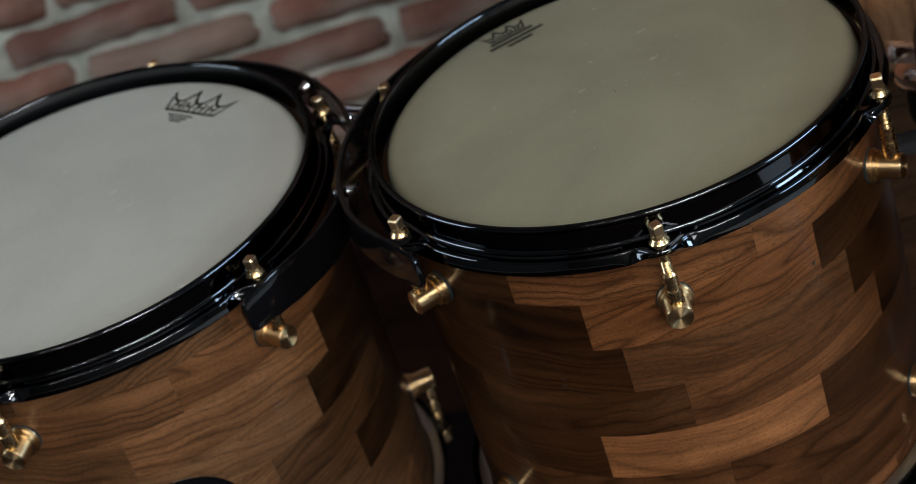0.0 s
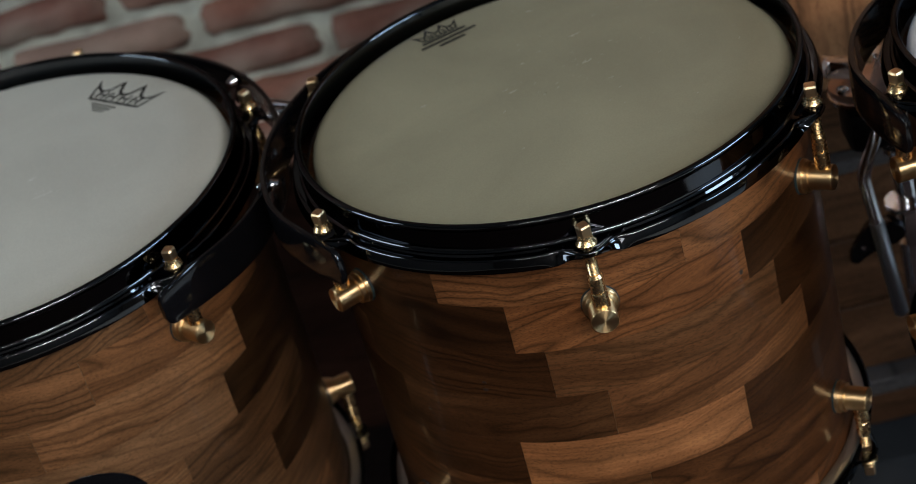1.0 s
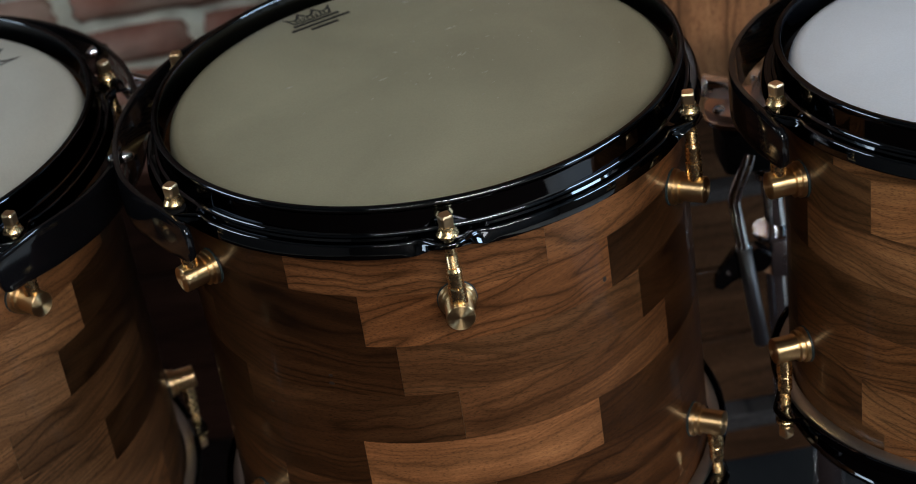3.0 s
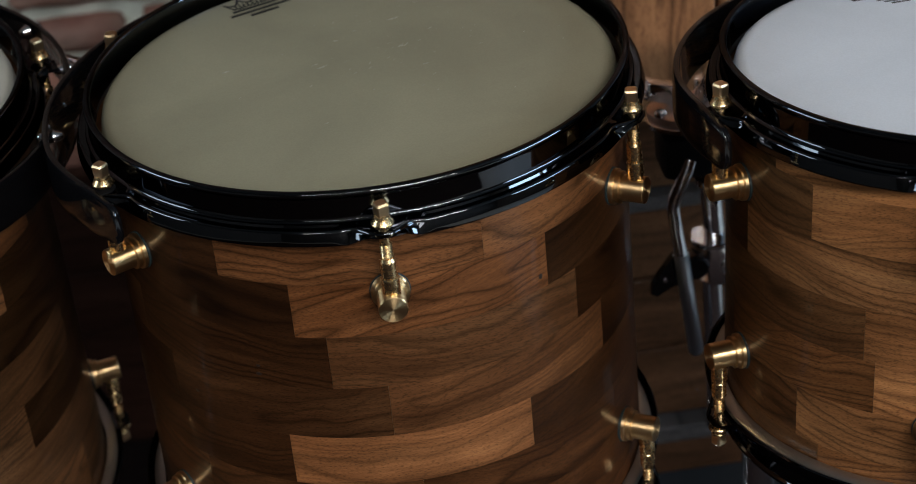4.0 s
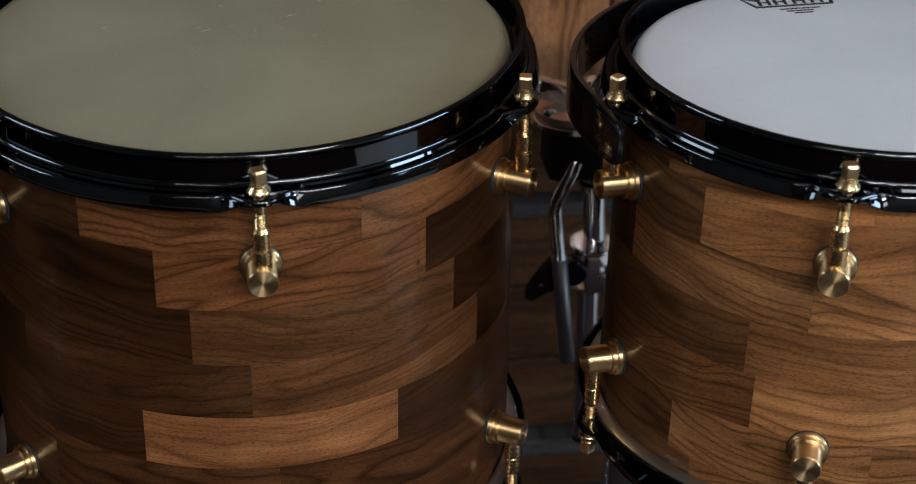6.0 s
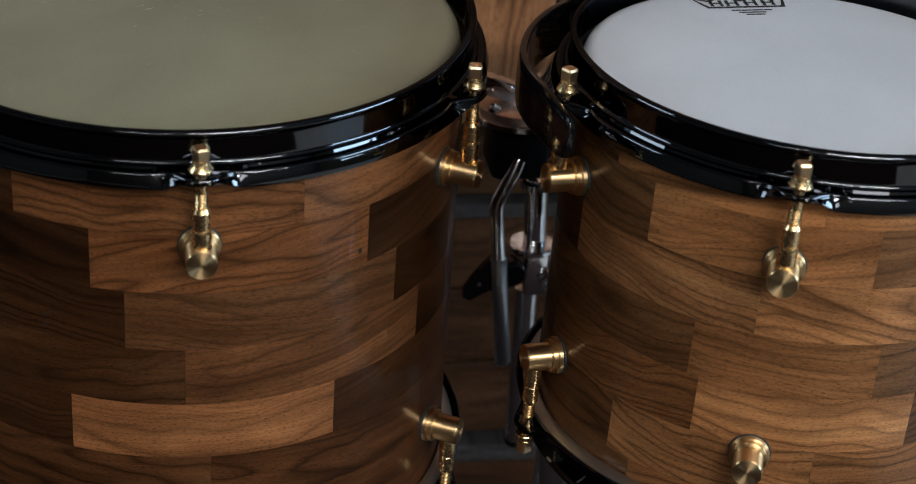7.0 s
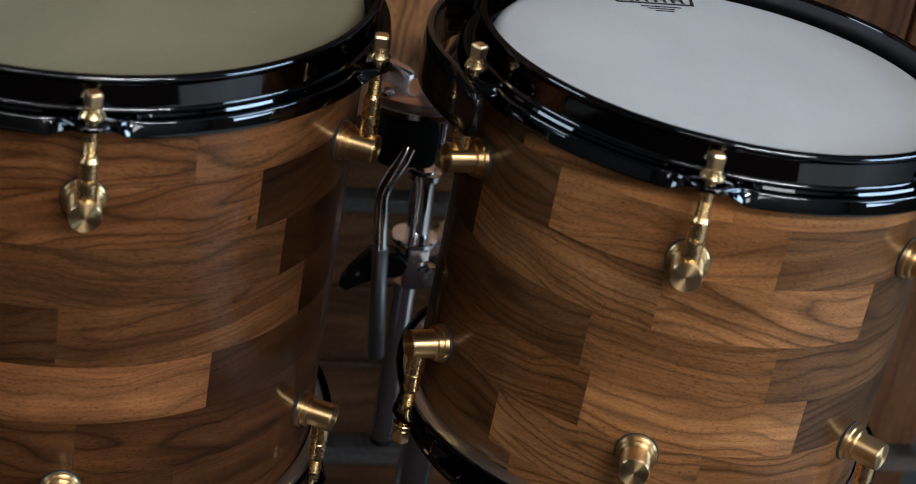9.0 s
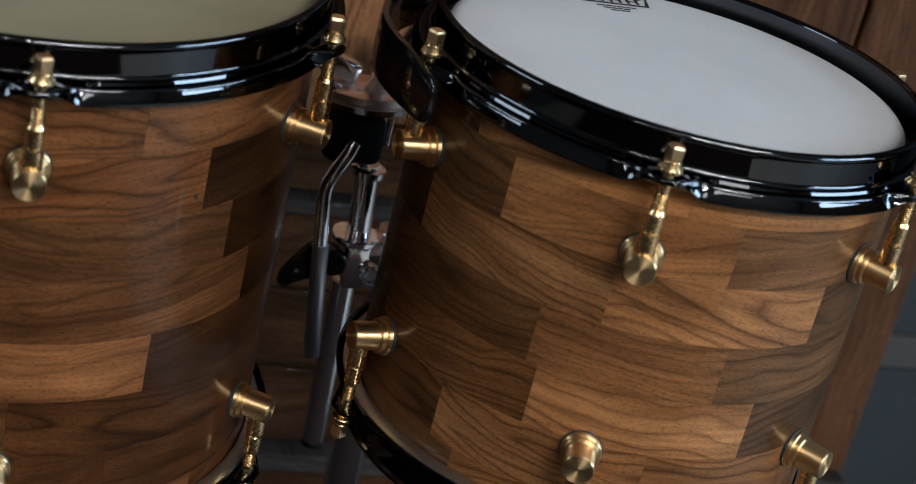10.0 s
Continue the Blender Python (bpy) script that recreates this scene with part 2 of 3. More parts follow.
def ease(v):
    v = min(max(v, 0.0), 1.0)
    return v * v * (3 - 2 * v)


# ---- the toms ----
LUG_DROP = 0.0579      # from the rods' key heads down to the lug's axis
ROD_OUT = 0.0139       # rod circle outside the shell
LUG_OUT = 0.0203       # length of a lug
HOOP_SEAT = -0.0012    # height of the hoop against the key heads


def hoop_mesh(rs, lugs):
    """A flanged hoop about z: upright rolled band, ledge, and a skirt that flattens into an ear at each lug."""
    roll = [(rs + 0.0021 + 0.0022 * math.cos(radians(t)), 0.0056 + 0.0022 * math.sin(radians(t))) for t in range(190, -61, -25)]

    def profile(a):
        near = min(abs((a - l + 180) % 360 - 180) for l in lugs)
        arc = radians(near) * rs
        e = 1 - ease((arc - 0.0035) / 0.0200)
        tab = 1 - ease((arc - 0.0030) / 0.0150)
        cut = 1 - ease((arc - 0.0060) / 0.0125)
        out = rs + 0.0122 + 0.0080 * tab
        low = -0.0197 + 0.0064 * cut
        top = -0.0112 + 0.0006 * e
        ledge = -0.0101 + 0.0003 * e
        cove = [(rs + 0.0055 + 0.0024 * math.cos(radians(t)), ledge + 0.0024 + 0.0024 * math.sin(radians(t))) for t in (180, 198, 216, 234, 252, 270)]
        scoop = math.exp(-((arc - 0.0125) / 0.0060) ** 2)
        edge = out - 0.0016 - 0.0022 * scoop
        lip = [(edge - 0.0018 + 0.0018 * math.cos(radians(t)), top - 0.0018 + 0.0018 * math.sin(radians(t))) for t in (90, 75, 60, 45, 30, 15, 0)]
        return roll + [(rs + 0.0031, 0.0031), (rs + 0.0031, 0.0024), (rs + 0.0031, -0.0062), (rs + 0.0031, -0.0070)] + cove + [(edge - 0.0046, top - 0.0002), (edge - 0.0032, top - 0.0001)] + lip + [
            (edge + 0.12 * (out - edge), max(top - 0.0023, low + 0.0018)), (out - 0.1 * (out - edge), low + 0.0013), (out - 0.0002, low + 0.0006), (out - 0.0010, low), (out - 0.0019, low + 0.0005),
            (out - 0.0022, max(low + 0.0012, top - 0.0060)), (out - 0.0045, top - 0.0026), (rs + 0.0045, -0.0124), (rs + 0.0008, -0.0112), (rs + 0.0000, -0.0090), (rs + 0.0000, 0.0030)]
    return ring(bmesh.new(), profile, 0, 360, 540)


def block_mesh(rs, a0, a1, z0, z1, slant=0.0, thick=0.010):
    """One curved walnut block ; its texture runs along the arc in metres."""
    bm = bmesh.new()
    n = max(3, int((a1 - a0) / 4))
    g = 0.00006
    ga = math.degrees(g / rs)
    a0, a1, z0, z1 = a0 + ga, a1 - ga, z0 + g, z1 - g
    uv = bm.loops.layers.uv.new("grain")
    rows = []
    for i in range(n + 1):
        a = radians(a0 + (a1 - a0) * i / n)
        c, s = math.cos(a), math.sin(a)
        rows.append([bm.verts.new((r * c, r * s, z)) for r, z in ((rs - thick, z0), (rs, z0), (rs, z1), (rs - thick, z1))])
    where = {v: (radians(a0 + (a1 - a0) * i / n) * rs, v.co.z + slant * radians((a1 - a0) * i / n) * rs) for i, row in enumerate(rows) for v in row}
    for p, q in zip(rows, rows[1:]):
        for j in range(4):
            k = (j + 1) % 4
            bm.faces.new((p[j], q[j], q[k], p[k]))
    bm.faces.new(rows[0])
    bm.faces.new(rows[-1][::-1])
    bmesh.ops.recalc_face_normals(bm, faces=bm.faces)
    for f in bm.faces:
        for l in f.loops:
            l[uv].uv = where[l.vert]
    return bm


def lug_meshes():
    """A tube lug along +z from the shell: body, stepped base, gasket."""
    body = turned(bmesh.new(), [(0.0070, 0.004), (0.0077, 0.0045), (0.0077, LUG_OUT - 0.0005), (0.0073, LUG_OUT), (0.0, LUG_OUT)], 40)
    base = turned(bmesh.new(), [(0.0104, 0.0009), (0.0104, 0.0030), (0.0099, 0.0034), (0.0090, 0.0036), (0.0090, 0.0050), (0.0094, 0.0052), (0.0094, 0.0062), (0.0086, 0.0066), (0.0077, 0.0068), (0.0070, 0.0062)], 40)
    gasket = turned(bmesh.new(), [(0.0109, -0.0025), (0.0109, 0.0007), (0.0103, 0.0010)], 36)
    return body, base, gasket


def key_mesh():
    """The rod's square key head: a tapered block with chamfered corners."""
    bm = bmesh.new()
    rows = []
    for z, w in ((-0.0045, 0.0031), (-0.0012, 0.0034), (0.0026, 0.0035), (0.0037, 0.0029)):
        rows.append([bm.verts.new((x * w, y * w, z)) for x, y in ((1, .72), (.72, 1), (-.72, 1), (-1, .72), (-1, -.72), (-.72, -1), (.72, -1), (1, -.72))])
    for p, q in zip(rows, rows[1:]):
        for k in range(8):
            bm.faces.new((p[k], p[(k + 1) % 8], q[(k + 1) % 8], q[k]))
    bm.faces.new(rows[-1])
    bm.faces.new(rows[0][::-1])
    bmesh.ops.recalc_face_normals(bm, faces=bm.faces)
    return bm


def rod_meshes():
    """A tension rod hanging along -z from its key head: key, collar, shank with thread and sleeve."""
    collar = turned(bmesh.new(), [(0.0034, -0.0030), (0.0042, -0.0036), (0.0044, -0.0044), (0.0041, -0.0050), (0.0054, -0.0066), (0.0060, -0.0076), (0.0060, -0.0084), (0.0056, -0.0090)], 28)
    thread = [(0.0029, -0.0088), (0.0029, -0.0200)]
    for i in range(8):
        z = -0.0200 - 0.0011 * i
        thread += [(0.0033, z - 0.0003), (0.0028, z - 0.0008)]
    shank = turned(bmesh.new(), thread + [(0.0032, -0.0300)], 18)
    sleeve = turned(bmesh.new(), [(0.0034, -0.0286), (0.0043, -0.0306), (0.0043, -0.0395), (0.0039, -0.0400), (0.0039, -0.0406), (0.0047, -0.0412), (0.0047, -0.0510), (0.0044, -0.0525)], 24)
    return key_mesh(), collar, shank, sleeve


KIT = new("mesh_stock")
stock = {}
for name, bm, mat in zip(("body", "base", "gasket", "key", "collar", "shank", "sleeve"), (*lug_meshes(), *rod_meshes()), (BRASS_TURNED, BRASS_TURNED, GASKET, BRASS_POLISHED, BRASS, BRASS, BRASS)):
    stock[name] = part(name, bm, mat, crease=16)


def hung_band(bm, rs, a0, a1):
    """A flat suspension bar that stands off the shell between its two end lugs."""
    def profile(a):
        d = min(a - a0, a1 - a) * math.pi / 180 * rs
        r = rs + 0.0195 + 0.0065 * ease(d / 0.07)
        bow = 0.0060 * (1 - math.sqrt(max(0.0, 1 - max(0.0, 1 - d / 0.0060) ** 2)))
        top, low = -0.0085 - 0.0045 * (1 - ease(d / 0.03)) - bow, -0.0375 + bow
        return [(r, low + 0.001), (r, top - 0.001), (r + 0.0003, top - 0.0003), (r + 0.001, top), (r + 0.0028, top), (r + 0.0034, top - 0.0003), (r + 0.0038, top - 0.0012), (r + 0.0041, top - 0.006), (r + 0.0042, (top + low) / 2), (r + 0.0041, low + 0.006), (r + 0.0038, low + 0.0012), (r + 0.0033, low + 0.0003), (r + 0.0026, low), (r + 0.001, low)]
    return ring(bm, profile, a0, a1, 320)


def crown(parent, m, size, lines, aside):
    """The maker's mark on a head, as plain shapes: a crown outline, a bar and short lines below."""
    def strip(bm, pts, w, z=0.0):
        for p, q in zip(pts, pts[1:]):
            p, q = Vector((*p, 0)), Vector((*q, 0))
            n = (q - p).normalized().cross(Vector((0, 0, 1))) * w / 2
            e = (q - p).normalized() * w / 2
            vs = [bm.verts.new(v + Vector((0, 0, z))) for v in (p - e + n, q + e + n, q + e - n, p - e - n)]
            bm.faces.new(vs)
    bm = bmesh.new()
    pts = [(-0.40, 0), (-0.52, 0.34)]
    for x in (-0.17, 0.17, 0.52):
        px = pts[-1][0]
        for k in (1, 2, 3, 4):
            t = k / 4
            pts.append((px + (x - px) * t, 0.34 - 0.17 * math.sin(math.pi * t) + (0.06 if abs(x) < 0.2 and k == 4 else 0)))
    pts += [(0.40, 0), (-0.40, 0)]
    loop = [Vector((*p, 0)) for p in pts[:-1]]
    sides = []
    for i, p in enumerate(loop):
        u, v = (p - loop[i - 1]).normalized(), (loop[(i + 1) % len(loop)] - p).normalized()
        n = (u + v).normalized().cross(Vector((0, 0, 1)))
        n *= (0.032 if size < 0.04 else 0.021) / max(0.45, n.dot(u.cross(Vector((0, 0, 1)))))
        sides.append((bm.verts.new(p + n), bm.verts.new(p - n)))
    for (a, b), (c, d) in zip(sides, sides[1:] + sides[:1]):
        bm.faces.new((a, c, d, b))
    bmesh.ops.recalc_face_normals(bm, faces=bm.faces)
    out = part("printed_mark", bm, INK, parent, "black printed crown outline", smooth=False)
    out.matrix_basis = m @ Matrix.Diagonal((size, size, size, 1))
    bm = bmesh.new()
    for x in (-0.29, -0.12, 0.08, 0.27):
        for dx in (-0.05, 0.05):
            strip(bm, [(x + dx, 0.05), (x + dx + 0.02, 0.17)], 0.035)
        strip(bm, [(x - 0.05, 0.11), (x + 0.06, 0.11)], 0.03)
    for i, w in enumerate(lines):
        y = -0.12 - 0.18 * i if size < 0.04 else -0.085 - 0.055 * i
        x = aside - w
        while x < aside + w - 0.03:
            d = 0.05 + 0.05 * ((i * 7 + int(x * 100)) % 5) / 5
            strip(bm, [(x, y), (min(x + d, aside + w), y)], 0.105 if size < 0.04 else 0.030)
            x += d + 0.035
    for f in bm.faces:
        f.normal_flip() if f.normal.z < 0 else None
    out = part("printing", bm, INK, parent, "small illegible black printing", smooth=False)
    out["kind"] = "stuff"
    out.matrix_basis = m @ Matrix.Diagonal((size, size, size, 1))


def tom(label, m, rs, phase, spread, rows, joints, tones, stain, head, mark, band, bolts, tilt=(0, 0)):
    """A tom about z with its key plane at 0. rows: heights of the block seams; joints: angles of known seams per row."""
    root = new("tom_drum")
    root.matrix_basis = m
    tagged(root, label, "drum", "suspended toms")
    lugs = [phase - 90 + 60 * k for k in range(6)]
    low = -(2 * LUG_DROP + spread)          # lower key plane
    lean = Matrix.Rotation(tilt[0], 4, "Y") @ Matrix.Rotation(tilt[1], 4, "X")      # of the unevenly tuned top hoop
    seat = lean @ Matrix.Translation((0, 0, HOOP_SEAT))
    under_seat = Matrix.Translation((0, 0, low - HOOP_SEAT)) @ Matrix.Diagonal((1, 1, -1, 1))
    # shell
    bm = bmesh.new()
    ring(bm, lambda a: [(rs - 0.012, low + 0.006), (rs - 0.0101, low + 0.006), (rs - 0.0101, -0.0140), (rs - 0.012, -0.0140)], 0, 360, 96)
    shell = part("shell", bm, WALNUT, root, "inner ply of the walnut shell")
    rng = random.Random(int(rs * 10000))
    for k, (z1, z0) in enumerate(zip(rows, rows[1:])):
        known = joints[k]
        angles = sorted(a % 360 for a in known)
        full = list(angles)
        # carry the known seams on round the shell
        for p, q in zip(angles, angles[1:] + [angles[0] + 360]):
            n = max(1, round((q - p) / 52))
            full += [(p + (q - p) * i / n) for i in range(1, n)]
        full = sorted(full)
        for p, q in zip(full, full[1:] + [full[0] + 360]):
            block = part("block", block_mesh(rs, p, q, z0, z1, rng.uniform(-0.20, 0.20)), WALNUT, shell)
            seam = min(range(len(known)), key=lambda i: abs((known[i] - p + 180) % 360 - 180))
            told = abs((known[seam] - p + 180) % 360 - 180) < 1
            # blocks without a known seam are drawn dark, adding shade to the flanks
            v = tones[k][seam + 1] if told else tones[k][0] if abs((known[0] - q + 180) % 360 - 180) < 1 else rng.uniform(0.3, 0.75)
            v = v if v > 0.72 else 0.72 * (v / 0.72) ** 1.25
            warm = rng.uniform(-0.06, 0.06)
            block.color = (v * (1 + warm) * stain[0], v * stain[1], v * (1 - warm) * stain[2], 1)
    # hoops, flesh hoops, heads
    top = part("top_hoop", hoop_mesh(rs, lugs), BLACK_CHROME, root, "glossy black flanged metal hoop")
    top.data.shade_smooth()
    top.matrix_basis = seat
    under = again(top, root, under_seat)
    under.name = "bottom_hoop"
    flesh = part("flesh_hoop", ring(bmesh.new(), lambda a: [(rs + 0.0010, -0.0190), (rs + 0.0010, -0.0150), (rs + 0.0020, -0.0136), (rs + 0.0070, -0.0136), (rs + 0.0080, -0.0150), (rs + 0.0078, -0.0175), (rs + 0.0050, -0.0190)], 0, 360, 120), ALUMINIUM, root, "bare aluminium flesh hoop")
    flesh.matrix_basis = seat
    again(flesh, root, under_seat)
    film = ring(bmesh.new(), lambda a: [(0.0005, -0.0030), (rs * 0.5, -0.0030), (rs - 0.0115, -0.0030), (rs - 0.0085, -0.0033), (rs - 0.0062, -0.0042), (rs - 0.0046, -0.0060), (rs - 0.0038, -0.0085), (rs - 0.0026, -0.0165), (rs - 0.0034, -0.0165), (rs - 0.0056, -0.0065), (rs - 0.0080, -0.0044), (rs - 0.0115, -0.0040), (0.0005, -0.0040)], 0, 360, 144)
    skin = part("batter_head", film, head, root, "coated drumhead")
    skin.matrix_basis = seat
    bottom = part("resonant_head", ring(bmesh.new(), lambda a: [(0.0005, low + 0.003), (rs - 0.002, low + 0.003), (rs - 0.001, low + 0.008), (rs - 0.003, low + 0.008), (rs - 0.004, low + 0.004), (0.0005, low + 0.004)], 0, 360, 96), CLEAR, root)
    for place, turn, size, lines, aside in mark:
        crown(skin, pose(place[0], place[1], -0.00285, 0, 0, turn), size, lines, aside)
    # lugs and rods
    for a in lugs:
        for flip in (1, -1):
            z = -LUG_DROP if flip == 1 else low + LUG_DROP
            at = pose(0, 0, z, 0, 0, a) @ pose(rs, 0, 0, 0, 90, 0)
            lug = again(stock["body"], root, at)
            lug.name = "lug"
            lug["label"] = "turned brass tube lug"
            for name in ("base", "gasket"):
                again(stock[name], lug)
            at = (lean if flip == 1 else Matrix.Identity(4)) @ pose(0, 0, 0 if flip == 1 else low, 0, 0, a) @ pose(rs + ROD_OUT, 0, 0, 0, 0, 20) @ Matrix.Diagonal((1, 1, flip, 1))
            rod = again(stock["shank"], root, at)
            rod.name = "tension_rod"
            rod["label"] = "threaded brass tension rod"
            for name in ("key", "collar", "sleeve"):
                again(stock[name], rod)
    # suspension bar
    a0, a1 = band[0] - math.degrees(0.020 / rs), band[1] + math.degrees(0.021 / rs)
    bar = part("suspension_bar", hung_band(bmesh.new(), rs, a0, a1), GLOSS_BLACK, root, "black suspension mount bar")
    for a in lugs:
        for turn in (0, 360):
            if a0 - 1 <= a + turn <= a1 + 1:
                bm = bmesh.new()
                box(bm, rs + 0.009, -0.007, -0.0178, rs + 0.0235, 0.007, -0.0156, 0.0008)
                bm.transform(pose(0, 0, 0, 0, 0, a))
                part("hanger_tab", bm, GLOSS_BLACK, bar)
                bm = turned(bmesh.new(), [(0.0055, -0.0156), (0.0062, -0.0146), (0.0062, -0.0132), (0.0050, -0.0126)], 20, pose(0, 0, 0, 0, 0, a) @ pose(rs + ROD_OUT, 0, 0))
                part("grommet", bm, RUBBER, bar)
    for a, z in bolts:
        at = pose(0, 0, z, 0, 0, a) @ pose(rs + 0.0262, 0, 0, 0, 90, 0)
        bolt = part("bolt", turned(bmesh.new(), [(0.0, -0.0062), (0.0020, -0.0056), (0.0030, -0.0040), (0.0034, -0.0020), (0.0040, -0.0010), (0.0040, 0.0050), (0.0030, 0.0056), (0.0028, 0.0080), (0.0016, 0.0094), (0.0, 0.0097)], 18, at), CHROME, bar, "chrome cap bolt")
    return root, skin, shell


def seam_rows(first, pitch, top, low):
    rows, z = [top], first
    while z > low + 0.004:
        rows.append(z)
        z -= pitch
    return rows + [low]


MID = pose(0, 0, UP)
RIGHT = Matrix.Translation((0.3258, -0.0844, UP + 0.0044)) @ Matrix.Rotation(0.0287, 4, "Y") @ Matrix.Rotation(-0.0330, 4, "X")
LEFT = Matrix.Translation((-0.3650, 0.0711, UP + -0.0147)) @ Matrix.Rotation(0.0006, 4, "Y") @ Matrix.Rotation(0.0277, 4, "X")
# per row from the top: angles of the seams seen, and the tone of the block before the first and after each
# TM and TL mix the wood's own tone with shade on turned-away flanks
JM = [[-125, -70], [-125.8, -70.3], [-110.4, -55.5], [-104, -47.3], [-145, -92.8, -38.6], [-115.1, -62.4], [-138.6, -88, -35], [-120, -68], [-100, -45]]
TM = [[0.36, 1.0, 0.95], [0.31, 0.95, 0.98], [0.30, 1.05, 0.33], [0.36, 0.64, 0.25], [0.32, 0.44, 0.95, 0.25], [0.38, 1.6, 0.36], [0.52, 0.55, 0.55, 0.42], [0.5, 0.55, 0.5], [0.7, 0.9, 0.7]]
JR = [[-156.2, -104], [-143.9, -90.5], [-168.3, -114.9, -62.4], [-128.6, -85], [-125.6, -73.1], [-147, -96], [-140, -85]]
TR = [[0.55, 1.1, 1.1], [0.46, 1.12, 0.68], [0.35, 1.05, 1.5, 0.45], [0.52, 0.95, 0.62], [0.66, 1.4, 0.45], [0.58, 1.15, 0.9], [0.65, 1.0, 0.8]]
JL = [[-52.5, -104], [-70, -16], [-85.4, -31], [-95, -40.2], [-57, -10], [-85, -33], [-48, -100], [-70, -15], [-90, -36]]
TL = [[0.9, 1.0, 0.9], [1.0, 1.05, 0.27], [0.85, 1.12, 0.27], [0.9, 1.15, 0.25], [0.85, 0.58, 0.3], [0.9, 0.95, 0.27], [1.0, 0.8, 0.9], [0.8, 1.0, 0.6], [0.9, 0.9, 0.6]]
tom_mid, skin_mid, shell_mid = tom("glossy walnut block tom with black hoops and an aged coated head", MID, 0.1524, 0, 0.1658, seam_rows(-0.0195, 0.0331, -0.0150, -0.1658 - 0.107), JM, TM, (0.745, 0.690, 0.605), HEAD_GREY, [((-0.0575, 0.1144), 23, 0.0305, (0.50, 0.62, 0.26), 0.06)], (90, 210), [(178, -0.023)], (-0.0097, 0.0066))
tom_right, skin_right, shell_right = tom("small walnut block tom with black hoops and a bright white head", RIGHT, 0.1258, -21.00, 0.1090, seam_rows(-0.0350, 0.0319, -0.0150, -0.1090 - 0.107), JR, TR, (1.09, 1.13, 1.04), HEAD_WHITE, [((-0.0090, 0.0903), 6.7, 0.058, (0.21, 0.155, 0.10), 0.03)], (90 + -21.00, 210 + -21.00), [(150 + -21.00, -0.024)])
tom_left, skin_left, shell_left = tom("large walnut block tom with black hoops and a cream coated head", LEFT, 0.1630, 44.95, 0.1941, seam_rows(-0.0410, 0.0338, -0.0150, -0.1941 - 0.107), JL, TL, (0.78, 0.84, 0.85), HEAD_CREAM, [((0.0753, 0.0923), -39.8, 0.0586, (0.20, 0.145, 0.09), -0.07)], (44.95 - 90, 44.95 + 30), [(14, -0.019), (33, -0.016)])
for ob in (*stock.values(), KIT):
    bpy.data.objects.remove(ob)


# ---- the room ----
def solid(name, x0, y0, z0, x1, y1, z1, mat, label="", kind="structure", bevel=0.0, category=""):
    ob = part(name, box(bmesh.new(), x0, y0, z0, x1, y1, z1, bevel), mat, smooth=False)
    return tagged(ob, label, category, "", kind)


OAK_FLOOR = plain("pale_floor", (0.21, 0.198, 0.178), 0.5, 0.12, 5)
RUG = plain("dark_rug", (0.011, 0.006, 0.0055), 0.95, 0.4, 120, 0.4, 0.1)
PANEL = wood("stained_panel", (0.030, 0.012, 0.006), (0.096, 0.040, 0.018), (0.175, 0.078, 0.036), 0.6, 0.25, 0.4, "UV")
BRICK, nt, b = material("old_brick")
tc = node(nt, "ShaderNodeTexCoord")
info = node(nt, "ShaderNodeObjectInfo")
n1 = node(nt, "ShaderNodeTexNoise", [("Vector", tc.outputs["Object"]), ("Scale", 26.0), ("Detail", 6.0), ("Roughness", 0.65)])
n2 = node(nt, "ShaderNodeTexNoise", [("Vector", tc.outputs["Object"]), ("Scale", 7.0), ("Detail", 2.0)])
base = ramp(nt, info.outputs["Random"], [(0.0, (0.23, 0.105, 0.085)), (0.4, (0.30, 0.135, 0.10)), (0.75, (0.36, 0.165, 0.12)), (1.0, (0.30, 0.17, 0.14))])
base = mix(nt, 0.8, base, ramp(nt, n1.outputs[0], [(0.3, grey(0.6)), (0.7, grey(1.25))]), "MULTIPLY")
base = mix(nt, ramp(nt, n2.outputs[0], [(0.44, grey(0)), (0.68, grey(0.8))]), base, (0.44, 0.42, 0.37))
base = mix(nt, ramp(nt, info.outputs["Random"], [(0.75, grey(0)), (0.95, grey(0.35))]), base, (0.44, 0.36, 0.31))
nt.links.new(base, b.inputs["Base Color"])
b.inputs["Roughness"].default_value = 0.9
bump(nt, b, n1.outputs[0], 0.6, 0.006)

solid("floor", X0 - 0.2, Y0 - 0.2, -0.12, X1 + 0.2, Y1 + 0.2, 0.0, OAK_FLOOR, "pale worn studio floor")
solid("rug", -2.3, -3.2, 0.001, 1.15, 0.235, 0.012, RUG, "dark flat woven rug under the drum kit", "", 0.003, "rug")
# dark sheet added over the pale floor, for the dark gap between the toms
solid("rug", -2.3, 0.238, 0.001, 0.030, 0.905, 0.012, RUG, "dark sheet added over the pale floor by the brick wall", "", 0.003, "rug")
solid("ceiling", X0 - 0.2, Y0 - 0.2, CEIL, X1 + 0.2, Y1 + 0.2, CEIL + 0.12, PLASTER, "plain white ceiling")
wall_north = solid("wall_north", X0 - 0.2, Y1 + 0.010, 0.0, X1 + 0.2, Y1 + 0.22, CEIL, MORTAR, "brick wall with wide grey mortar joints")
